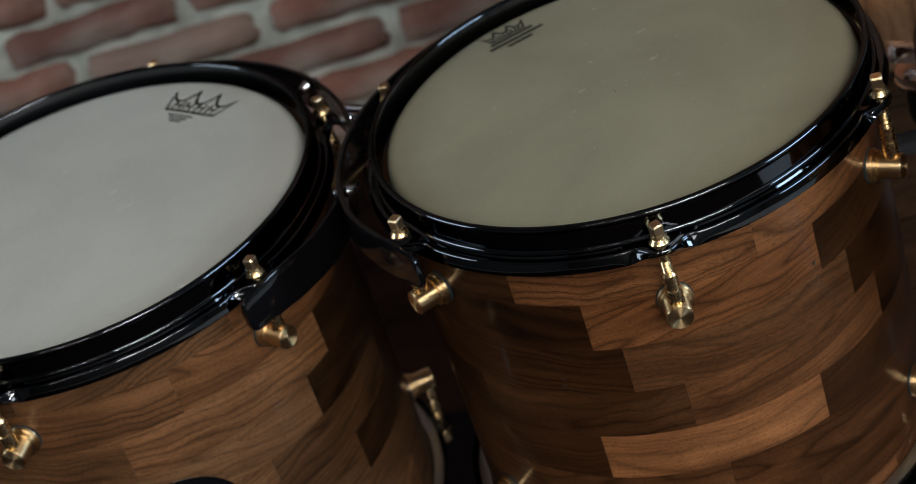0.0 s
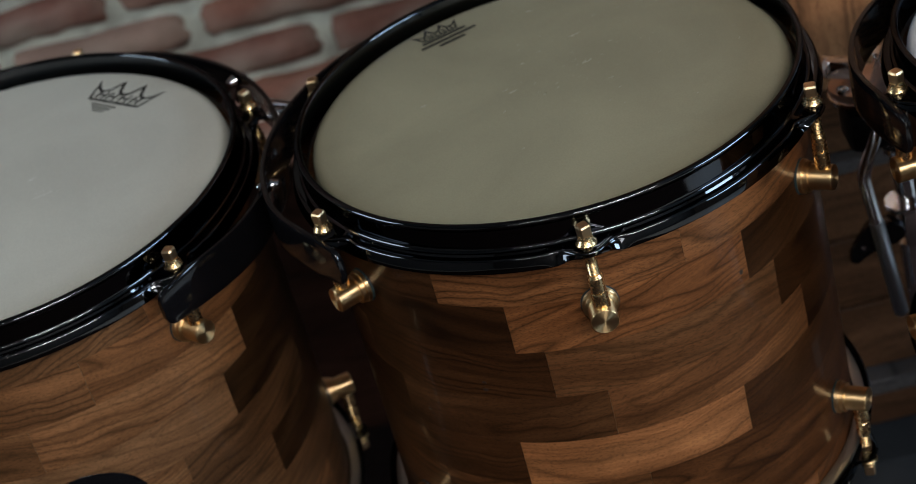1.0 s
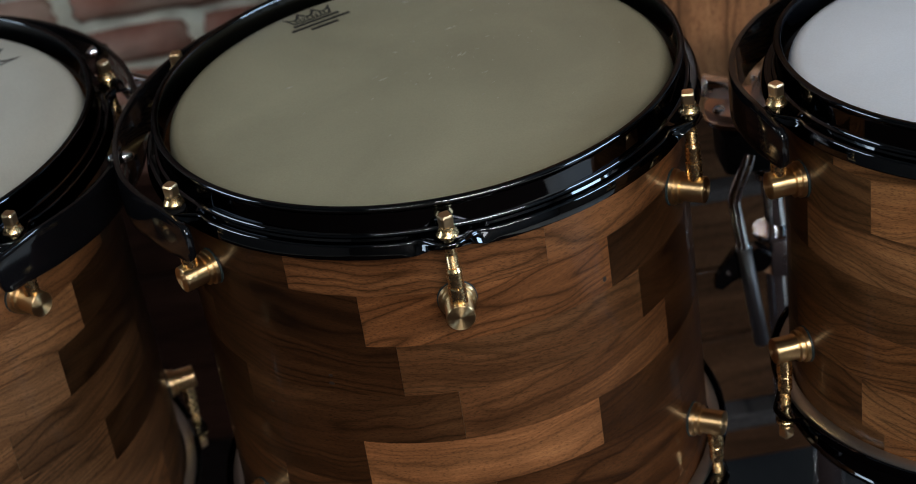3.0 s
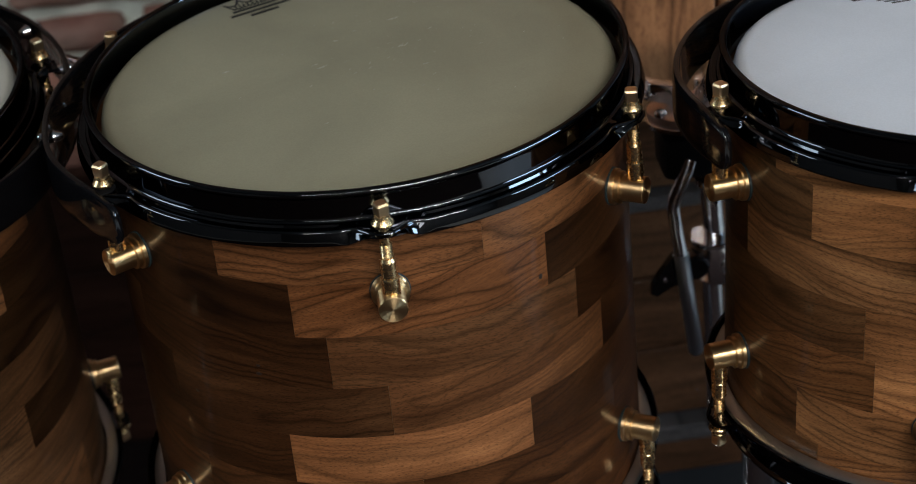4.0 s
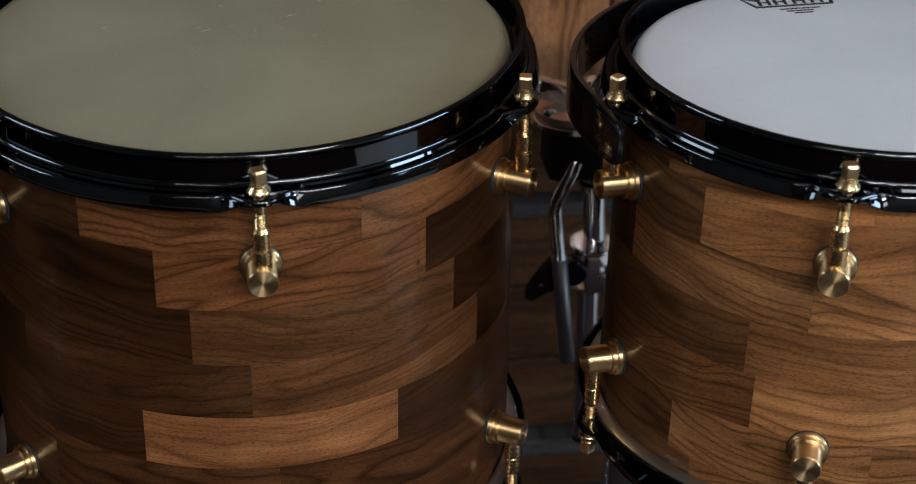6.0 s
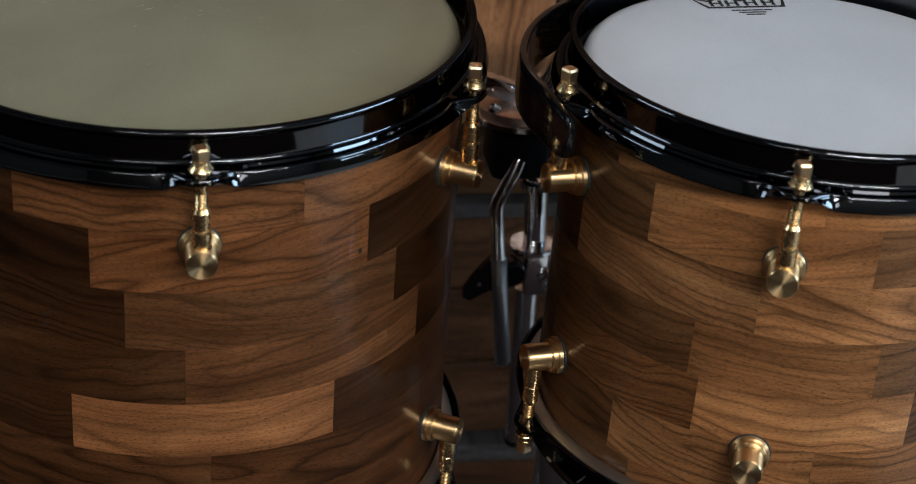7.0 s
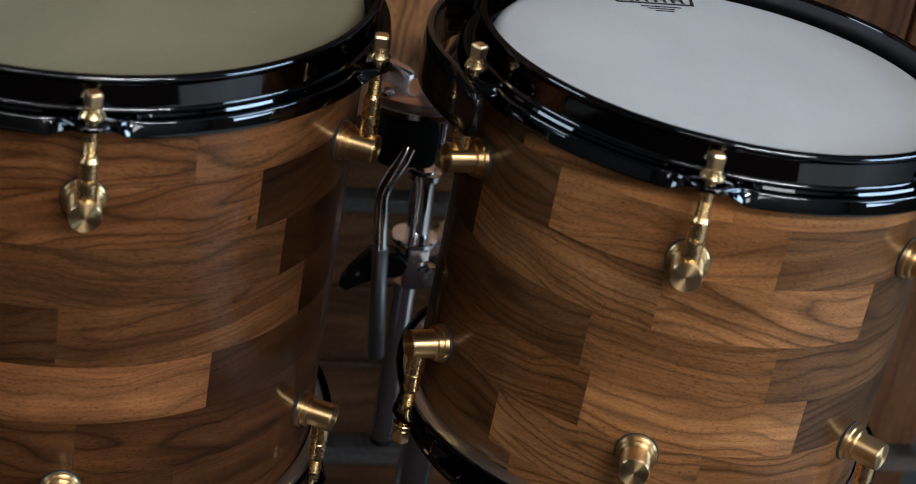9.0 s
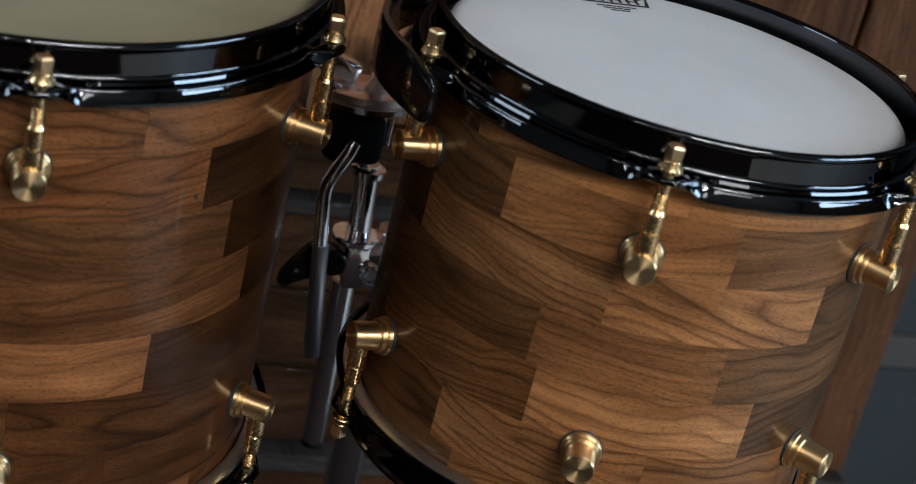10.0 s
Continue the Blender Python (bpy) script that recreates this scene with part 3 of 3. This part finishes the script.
WALL = plain("dark_painted_wall", (0.05, 0.048, 0.046), 0.8, 0.1, 4)


def pierced(name, axis, at, a0, a1, hole):
    """A wall 0.2 m thick with one window opening; axis: the wall runs along x or y."""
    h0, h1, z0, z1 = hole
    bm = bmesh.new()
    for p, q, lo, hi in ((a0, h0, 0.0, CEIL), (h1, a1, 0.0, CEIL), (h0, h1, 0.0, z0), (h0, h1, z1, CEIL)):
        if axis == "x":
            box(bm, p, at, lo, q, at + 0.2, hi)
        else:
            box(bm, at, p, lo, at + 0.2, q, hi)
    return tagged(part(name, bm, WALL, smooth=False), "dark painted wall with a window opening", "", "", "structure")


pierced("wall_south", "x", Y0 - 0.2, X0 - 0.2, X1 + 0.2, SOUTH)
pierced("wall_east", "y", X1, Y0, Y1 + 0.009, EAST)
pierced("wall_west", "y", X0 - 0.2, Y0, Y1 + 0.009, WEST)
for x, y, long, wide, watts in LAMPS:
    lamp = new("ceiling_lamp")
    tagged(lamp, "flat rectangular ceiling panel lamp", "ceiling lamp", "ceiling lamps")
    bm = bmesh.new()
    u, v = long / 2 + 0.005, wide / 2 + 0.005
    for x0, y0, x1, y1 in ((-u - 0.03, -v - 0.03, u + 0.03, -v), (-u - 0.03, v, u + 0.03, v + 0.03), (-u - 0.03, -v, -u, v), (u, -v, u + 0.03, v)):
        box(bm, x + x0, y + y0, CEIL - 0.06, x + x1, y + y1, CEIL)
    part("frame", bm, ALUMINIUM, lamp, smooth=False)
    part("backing", box(bmesh.new(), x - u, y - v, CEIL - 0.02, x + u, y + v, CEIL), PLASTER, lamp, smooth=False)


# cabinet behind the small tom
CY, CX0, CX1 = 0.29, 0.04, 0.752
cabinet = new("wooden_cabinet")
cabinet.matrix_basis = pose(0, 0, 0)
tagged(cabinet, "tall dark-stained wooden cabinet behind the toms", "cabinet")


def board(name, x0, z0, x1, z1, y, deep, along, parent, mat=None):
    bm = box(bmesh.new(), x0, y, z0, x1, y + deep, z1, 0.002)
    uv = bm.loops.layers.uv.new("grain")
    for f in bm.faces:
        for l in f.loops:
            c = l.vert.co
            l[uv].uv = (c.x, c.z) if along == "x" else (c.z, c.x)
    return part(name, bm, mat or PANEL, parent, smooth=False)


board("back_panel", CX0, 0.02, CX1, 1.65, CY + 0.02, 0.40, "x", cabinet)
# paler copy of PANEL: puts the light on the upper left planks into colour
LIT_PANEL = wood("warm_plank", (0.15, 0.060, 0.026), (0.30, 0.130, 0.057), (0.42, 0.195, 0.088), 0.6, 0.25, 0.4, "UV")
n = 6
for i in range(n):
    w = (CX1 - CX0) / n
    board("plank", CX0 + w * i + 0.0015, UP - (0.217 if i < 3 else 0.497), CX0 + w * (i + 1) - 0.0015, 1.66, CY - 0.002 * (i % 2), 0.018, "z", cabinet, LIT_PANEL if i < 3 else PANEL)
CXM = CX0 + (CX1 - CX0) / 2 - 0.002
GREYED = wood("worn_rail", (0.045, 0.033, 0.028), (0.088, 0.070, 0.062), (0.135, 0.110, 0.100), 0.6, 0.3, 0.35, "UV")
# dark strip added for the shade at the foot of the upper planks
board("door_rail", CX0, UP - 0.277, CXM, UP - 0.219, CY, 0.018, "x", cabinet)
board("rail", CX0, UP - 0.291, CXM, UP - 0.279, CY - 0.012, 0.03, "x", cabinet, GREYED)
for i in range(3):
    z = UP - 0.291 - 0.0690 * i
    board("plank", CX0, z - 0.0680, CXM, z - 0.001, CY, 0.018, "x", cabinet)
board("rail", CX0, UP - 0.516, CX1, UP - 0.500, CY - 0.016, 0.034, "x", cabinet, GREYED)
board("plank", CX0, UP - 0.560, CX1, UP - 0.517, CY, 0.018, "x", cabinet)
board("plinth", CX0, 0.001, CX1, UP - 0.561, CY - 0.05, 0.06, "x", cabinet, DARK)

# grey painted partition beside the cabinet
PAINT = plain("grey_blue_paint", (0.019, 0.0245, 0.028), 0.6, 0.22, 9)
solid("partition", CX1 + 0.004, CY + 0.12, 0.0, X1, CY + 0.16, CEIL, PAINT, "grey-blue painted partition beside the cabinet")
solid("trim", CX1 + 0.006, CY + 0.106, 0.446, X1, CY + 0.1195, 0.478, WALL, "dark rail along the partition", bevel=0.002)

# dark boards added as the shade on the lowest courses of the brick wall
SHADE_BOARD = wood("old_dark_board", (0.026, 0.011, 0.007), (0.056, 0.023, 0.015), (0.095, 0.042, 0.028), 0.6, 0.1, 0.6, "UV")
cladding = new("shade_boards")
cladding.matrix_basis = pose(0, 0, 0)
tagged(cladding, "dark boards added for the shade low on the brick wall", "cladding")
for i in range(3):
    board("board", -1.6, 0.001 + 0.125 * i, CX0 + 0.02, 0.1235 + 0.125 * i, Y1 - 0.035 - 0.003 * (i % 2), 0.03, "x", cladding, SHADE_BOARD)

# ---- badge of the large tom ----
def oval(rs, a0, z0, half_w, half_h, lift, rim):
    """A domed oval plate bent round the shell."""
    bm = bmesh.new()
    rows = []
    for k, rad in enumerate((0.0, 0.35, 0.7, 0.9, 1.0, 1.0)):
        h = (lift, lift * 0.97, lift * 0.85, lift * 0.6, lift * 0.25, -0.0005)[k]
        ring_ = []
        for i in range(1 if k == 0 else 48):
            t = 2 * math.pi * i / 48
            u, v = half_w * rad * math.cos(t), half_h * rad * math.sin(t)
            a = radians(a0) + u / rs
            ring_.append(bm.verts.new(((rs + h) * math.cos(a), (rs + h) * math.sin(a), z0 + v)))
        rows.append(ring_)
    for p, q in zip(rows, rows[1:]):
        for i in range(48):
            j = (i + 1) % 48
            bm.faces.new((p[0], q[i], q[j]) if len(p) == 1 else (p[i], q[i], q[j], p[j]))
    bmesh.ops.recalc_face_normals(bm, faces=bm.faces)
    return bm


badge = part("badge", oval(0.1630, -80, -0.155, 0.040, 0.035, 0.0022, 0), GLOSS_BLACK, tom_left, "glossy black oval badge with pale script")
bm = bmesh.new()
for dx, tall in ((0.008, 0.020), (0.015, 0.010), (-0.004, 0.011), (-0.014, 0.013), (0.022, 0.009)):
    pts = []
    for i in range(9):
        t = i / 8 * math.pi * 1.6
        u, v = dx + 0.003 * math.sin(t) + 0.004 * i / 8, -0.004 + tall * i / 8 - 0.002 * math.cos(2 * t)
        a = radians(-80) + u / 0.1630
        r = 0.1630 + 0.0021
        pts.append((r * math.cos(a), r * math.sin(a), -0.152 + v))
    tube(bm, pts, 0.0006, 6)
part("script", bm, SCRIPT, badge, "pale strokes of illegible script")


# ---- small knots in the walnut ----
KNOT = plain("knot", (0.018, 0.009, 0.005), 0.5)
for a, z, w, h in ((-57.4, -0.0779, 0.0013, 0.0017), (-119.9, -0.1129, 0.0018, 0.0011), (-119.8, -0.1075, 0.0013, 0.0009), (-138.1, -0.1389, 0.0016, 0.0010)):
    part("knot", oval(0.1524, a, z, w, h, 0.00012, 0), KNOT, shell_mid, "small dark knot")


# ---- scuffs on the heads ----
def scuffs(parent, places, mat=SCUFF):
    bm = bmesh.new()
    for x, y, long, wide, turn in places:
        c, s_ = math.cos(radians(turn)), math.sin(radians(turn))
        n = 5
        top, low = [], []
        for i in range(n + 1):
            t = i / n
            w = wide * math.sin(math.pi * (0.08 + 0.84 * t)) / 2
            u = (t - 0.5) * long
            v = 0.15 * long * (t - 0.5) ** 2
            top.append(bm.verts.new((x + u * c - (v + w) * s_, y + u * s_ + (v + w) * c, -0.0029)))
            low.append(bm.verts.new((x + u * c - (v - w) * s_, y + u * s_ + (v - w) * c, -0.0029)))
        for i in range(n):
            bm.faces.new((low[i], low[i + 1], top[i + 1], top[i]))
    return tagged(part("scuff_marks", bm, mat, parent, "pale scuffs from sticks", smooth=False), kind="stuff")


rng = random.Random(5)
marks = [(-0.0095, 0.0447, 0.005, 0.0010, -20), (0.028, 0.027, 0.009, 0.0009, 55), (0.031, 0.027, 0.007, 0.0007, 50), (-0.0757, 0.0229, 0.008, 0.0012, 25), (-0.0197, 0.012, 0.010, 0.0014, 25),
         (0.0401, -0.0017, 0.006, 0.0009, 20), (0.0025, 0.1143, 0.006, 0.0018, 0), (0.0264, 0.0652, 0.012, 0.0014, 20), (-0.024, 0.016, 0.006, 0.0008, 30)]
marks = [(x, y, 0.7 * long, wide, turn) for x, y, long, wide, turn in marks]
for i in range(60):
    marks.append((rng.gauss(0.02, 0.04), rng.gauss(0.03, 0.035), rng.uniform(0.0008, 0.0035), rng.uniform(0.0002, 0.0006), rng.uniform(0, 70)))
scuffs(skin_mid, marks)
scuffs(skin_left, [(0.0247, 0.0135, 0.006, 0.0016, 40), (0.0345, -0.0108, 0.014, 0.0009, 15), (-0.015, 0.0588, 0.005, 0.001, 30), (0.031, -0.006, 0.009, 0.0006, 10)] + [(rng.gauss(0.03, 0.03), rng.gauss(0.0, 0.03), rng.uniform(0.001, 0.005), 0.0004, rng.uniform(0, 70)) for _ in range(12)], PALE_SCUFF)


# ---- stands ----
def stand_head(stand, x, y, z, turn):
    """The mount on a stand: round plate with bracket and bolt, rubber block, bent lever, post, clamp and tube."""
    m = pose(x, y, z, 0, 0, turn)

    def bar(name, points, radius, mat, parent=stand, label=""):
        bm = tube(bmesh.new(), points, radius, 18)
        bm.transform(m)
        return part(name, bm, mat, parent, label)

    def lathe(name, profile, at, mat, parent=stand, label="", segments=32):
        return part(name, turned(bmesh.new(), profile, segments, m @ at), mat, parent, label)

    flat = pose(0.0, 0.008, 0.0085, -8, 0, 0)
    plate = lathe("mount_plate", [(0.004, 0.0), (0.0270, 0.0), (0.0288, -0.0010), (0.0288, -0.0052), (0.0270, -0.0066), (0.004, -0.0066)], flat, COPPERY, stand, "round reflective plate with bolts", 48)
    lathe("plate_rim", [(0.0290, -0.0066), (0.0300, -0.0072), (0.0300, -0.0105), (0.0280, -0.0115), (0.020, -0.0115)], flat, CHROME, plate, "chrome rim under the plate", 48)
    bm = bmesh.new()
    for i, w in enumerate((0.0030, 0.0016, 0.0034, 0.0024, 0.0020, 0.0034)):
        box(bm, -0.0085 + 0.0044 * i, -0.0150, 0.0, -0.0085 + 0.0044 * i + w, -0.0105, 0.0003)
    bm.transform(m @ flat)
    tagged(part("stamping", bm, SCRIPT, plate, "pale bars of illegible stamping", smooth=False), kind="stuff")
    bm = box(bmesh.new(), -0.0150, -0.006, -0.0070, 0.0130, 0.008, 0.0070, 0.0035)
    bm.transform(m @ pose(-0.0160, 0.016, 0.0165, 0, 22, 8))
    bracket = part("bracket", bm, CHROME, stand, "polished chrome bracket on the plate")
    lathe("screw", [(0.0042, 0.0), (0.0042, 0.0020), (0.0030, 0.0034), (0.0, 0.0036)], pose(-0.0220, -0.0050, 0.0105, 0, 0, 0), CHROME, bracket, "", 16)
    lathe("knob", [(0.0066, 0.0), (0.0074, 0.0015), (0.0074, 0.0125), (0.0062, 0.0150), (0.0, 0.0156)], pose(0.0125, 0.020, 0.0060), CHROME, stand, "", 24)
    bm = box(bmesh.new(), -0.0235, -0.017, -0.0355, 0.0140, 0.019, -0.0035, 0.007)
    bm.transform(m)
    block = part("rubber_block", bm, RUBBER, stand, "black rubber isolation block")
    bar("block_bolt", [(0.0165, -0.006, -0.006), (0.0165, -0.006, -0.0230)], 0.0022, CHROME, block)
    lathe("collar", [(0.0076, 0.0), (0.0108, 0.0008), (0.0108, 0.0050), (0.0076, 0.0062)], pose(0.0108, 0, -0.0475), CHROME, stand, "", 28)
    lever = bar("lever", [(-0.0060, -0.0165, -0.0190), (-0.0090, -0.0195, -0.0250), (-0.0150, -0.0200, -0.0380), (-0.0178, -0.0200, -0.0450), (-0.0188, -0.0200, -0.0505), (-0.0184, -0.0200, -0.0570), (-0.0144, -0.0200, -0.0900)], 0.0045, CHROME, stand, "bent chrome lever")
    bar("lever_sleeve", [(-0.0146, -0.0200, -0.0880), (-0.0144, -0.0200, -0.0895), (-0.0060, -0.0200, -0.1680), (-0.0058, -0.0200, -0.1695)], [0.0045, 0.0052, 0.0052, 0.0042], DARK_STEEL, lever, "dull steel sleeve")
    bar("post", [(0.0105, 0.0, -0.0400), (0.0136, 0.0, -0.0950)], 0.0076, CHROME)
    clamp = lathe("clamp", [(0.0062, 0.0020), (0.0146, 0.0020), (0.0153, 0.0012), (0.0153, -0.0014), (0.0146, -0.0022), (0.0062, -0.0022)], pose(0.0113, 0, -0.0905), CHROME, stand, "cast chrome memory clamp", 40)
    bm = box(bmesh.new(), 0.0060, -0.010, -0.1250, 0.0215, 0.012, -0.0915, 0.003)
    bm.transform(m)
    part("clamp_body", bm, CHROME, clamp)
    bolt = lathe("bolt_ring", [(0.0030, -0.003), (0.0072, -0.003), (0.0076, -0.002), (0.0076, 0.004), (0.0064, 0.0055), (0.0048, 0.0055), (0.0040, 0.0030)], pose(0.0232, -0.010, -0.1120, 90, 0, 0), CHROME, clamp, "", 28)
    lathe("bolt_head", [(0.0038, -0.001), (0.0042, 0.0036), (0.0034, 0.0044), (0.0, 0.0044)], pose(0.0232, -0.010, -0.1120, 90, 0, 0), DARK_STEEL, bolt, "", 6)
    # wing nut: a hub and one broad drooping wing
    bm = turned(bmesh.new(), [(0.0080, -0.007), (0.0090, -0.005), (0.0090, 0.007), (0.0075, 0.009)], 20, pose(-0.0035, -0.010, -0.1030, 90, 0, 0))
    wing = [(-0.0020, -0.0945), (-0.0180, -0.0940), (-0.0235, -0.1010), (-0.0290, -0.1085), (-0.0335, -0.1160), (-0.0345, -0.1225), (-0.0300, -0.1250), (-0.0210, -0.1195), (-0.0110, -0.1160), (-0.0010, -0.1110)]
    sides = [[bm.verts.new((u, v, w)) for u, w in wing] for v in (-0.0120, -0.0060)]
    bm.faces.new(sides[0])
    bm.faces.new(sides[1][::-1])
    for i in range(len(wing)):
        j = (i + 1) % len(wing)
        bm.faces.new((sides[0][i], sides[1][i], sides[1][j], sides[0][j]))
    bmesh.ops.recalc_face_normals(bm, faces=bm.faces)
    bm.transform(m)
    nut = part("wing_nut", bm, GLOSS_BLACK, clamp, "black wing nut")
    lathe("pin", [(0.0014, -0.0130), (0.0014, -0.0124), (0.0, -0.0122)], pose(-0.0245, -0.0250, -0.1125, 90, 0, 0), CHROME, nut, "", 10)
    bar("arm_tube", [(0.0107, 0, -0.1230), (0.0126, 0, -0.2460)], 0.0075, CHROME)
    bar("tube_end", [(0.0126, 0, -0.2455), (0.0127, 0, -0.2490), (0.0127, 0, -0.2500)], [0.0078, 0.0078, 0.0066], RUBBER)


COPPERY = metal("bronzed_plate", (0.90, 0.70, 0.60), 0.42)
DARK_STEEL = metal("dark_steel", (0.50, 0.54, 0.60), 0.34)


def tom_stand(label, head, turn, foot, arms):
    stand = new("tom_stand")
    tagged(stand, label, "drum stand", "tom stands")
    x, y, z = head
    stand_head(stand, x, y, z, turn)
    fx, fy = foot
    part("base_tube", tube(bmesh.new(), [(fx, fy, 0.25), (fx, fy, UP - 0.235)], 0.0127, 24), CHROME, stand)
    part("base_clamp", turned(bmesh.new(), [(0.013, 0.0), (0.018, 0.002), (0.018, 0.030), (0.013, 0.034)], 24, pose(fx, fy, UP - 0.27)), CHROME, stand)
    part("cross_arm", tube(bmesh.new(), [(fx, fy, UP - 0.250), (x + 0.0136 * math.cos(radians(turn)), y + 0.006, z - 0.105)], 0.006, 16), CHROME, stand)
    part("lower_tube", tube(bmesh.new(), [(fx, fy, 0.06), (fx, fy, 0.40)], 0.0155, 24), CHROME, stand)
    for k in range(3):
        a = radians(90 + 120 * k)
        leg = tube(bmesh.new(), [(fx, fy, 0.36), (fx + 0.16 * math.cos(a), fy + 0.16 * math.sin(a), 0.16), (fx + 0.27 * math.cos(a), fy + 0.27 * math.sin(a), 0.028)], 0.008, 14)
        leg = part("leg", leg, CHROME, stand)
        part("rubber_foot", turned(bmesh.new(), [(0.010, 0.040), (0.014, 0.034), (0.015, 0.016), (0.012, 0.0125)], 16, pose(fx + 0.27 * math.cos(a), fy + 0.27 * math.sin(a), 0)), RUBBER, leg)
    for p, q in arms:
        part("mount_arm", tube(bmesh.new(), [p, q], 0.0062, 14), CHROME, stand)
    return stand


def on_bar(m, rs, a, z=-0.026):
    return m @ Vector(((rs + 0.0275) * math.cos(radians(a)), (rs + 0.0275) * math.sin(radians(a)), z))


SX, SY = 0.2165, 0.100
tom_stand("chrome tom stand with a black wing nut and bent lever", (SX, SY, UP - 0.120), 0, (SX + 0.057, SY + 0.060), [((SX, SY + 0.018, UP - 0.140), on_bar(RIGHT, 0.1258, 150 + -21.00))])
TX, TY = -0.050, 0.240
tom_stand("chrome tom stand hidden between two toms", (TX, TY, UP - 0.125), 180, (TX + 0.01, TY + 0.045), [((TX, TY, UP - 0.145), on_bar(MID, 0.1524, 128)), ((TX, TY, UP - 0.150), on_bar(LEFT, 0.1630, 44.95 - 22))])


# ---- bricks of the far wall, last ----
LONG, TALL, SPAN, COURSE = 0.1985, 0.0385, 0.2175, 0.0525
stock = []
for k in range(12):
    rng = random.Random(k)
    # a hand-made brick: the face is a grid with uneven, rounded outline
    bm = bmesh.new()
    nx, nz = 9, 4
    rows = []
    for j in range(nz + 1):
        line = []
        for i in range(nx + 1):
            u, w = i / nx * 2 - 1, j / nz * 2 - 1
            edge = max(abs(u) ** 16, abs(w) ** 8)
            pull = 1 - 0.035 * abs(u * w) ** 3
            line.append(bm.verts.new((u * LONG / 2 * pull + rng.uniform(-1, 1) * 0.0035, -0.012 + 0.010 * edge + rng.uniform(-1, 1) * 0.0015, w * TALL / 2 * pull + rng.uniform(-1, 1) * 0.0030)))
        rows.append(line)
    for p, q in zip(rows, rows[1:]):
        for i in range(nx):
            bm.faces.new((p[i], p[i + 1], q[i + 1], q[i]))
    rim = rows[0] + [r[-1] for r in rows[1:]] + rows[-1][-2::-1] + [r[0] for r in rows[-2:0:-1]]
    back = [bm.verts.new((v.co.x, 0.03, v.co.z)) for v in rim]
    for i in range(len(rim)):
        j = (i + 1) % len(rim)
        bm.faces.new((rim[i], back[i], back[j], rim[j]))
    bmesh.ops.recalc_face_normals(bm, faces=bm.faces)
    stock.append(part("brick", bm, BRICK, wall_north, crease=60))
rng = random.Random(11)
laid = 0
rest = bmesh.new()
for row in range(-12, 41):
    z = UP - 0.268 + row * COURSE
    for col in range(-11, 19):
        x = -0.326 + SPAN * (col + (0.372 if row % 2 else 0.0))
        m = pose(x + rng.uniform(-0.003, 0.003), Y1 + rng.uniform(-0.003, 0.003), z + rng.uniform(-0.002, 0.002), 0, rng.uniform(-0.8, 0.8), 0)
        if not (-9 <= row < 6 and -5 <= col < 5):
            # the courses beyond stay one joined mesh
            x0, x1 = max(m.translation.x - LONG / 2, X0), min(m.translation.x + LONG / 2, X1)
            if x1 - x0 > 0.03 and z + TALL / 2 < CEIL:
                box(rest, x0, Y1 - 0.012, z - TALL / 2, x1, Y1 + 0.03, z + TALL / 2)
        elif laid < 12:
            stock[laid].matrix_basis = m
        else:
            again(stock[rng.randrange(12)], wall_north, m)
        laid += 1 if -9 <= row < 6 and -5 <= col < 5 else 0
tagged(part("far_bricks", rest, BRICK, wall_north, "further courses of old brick", smooth=False), kind="stuff")
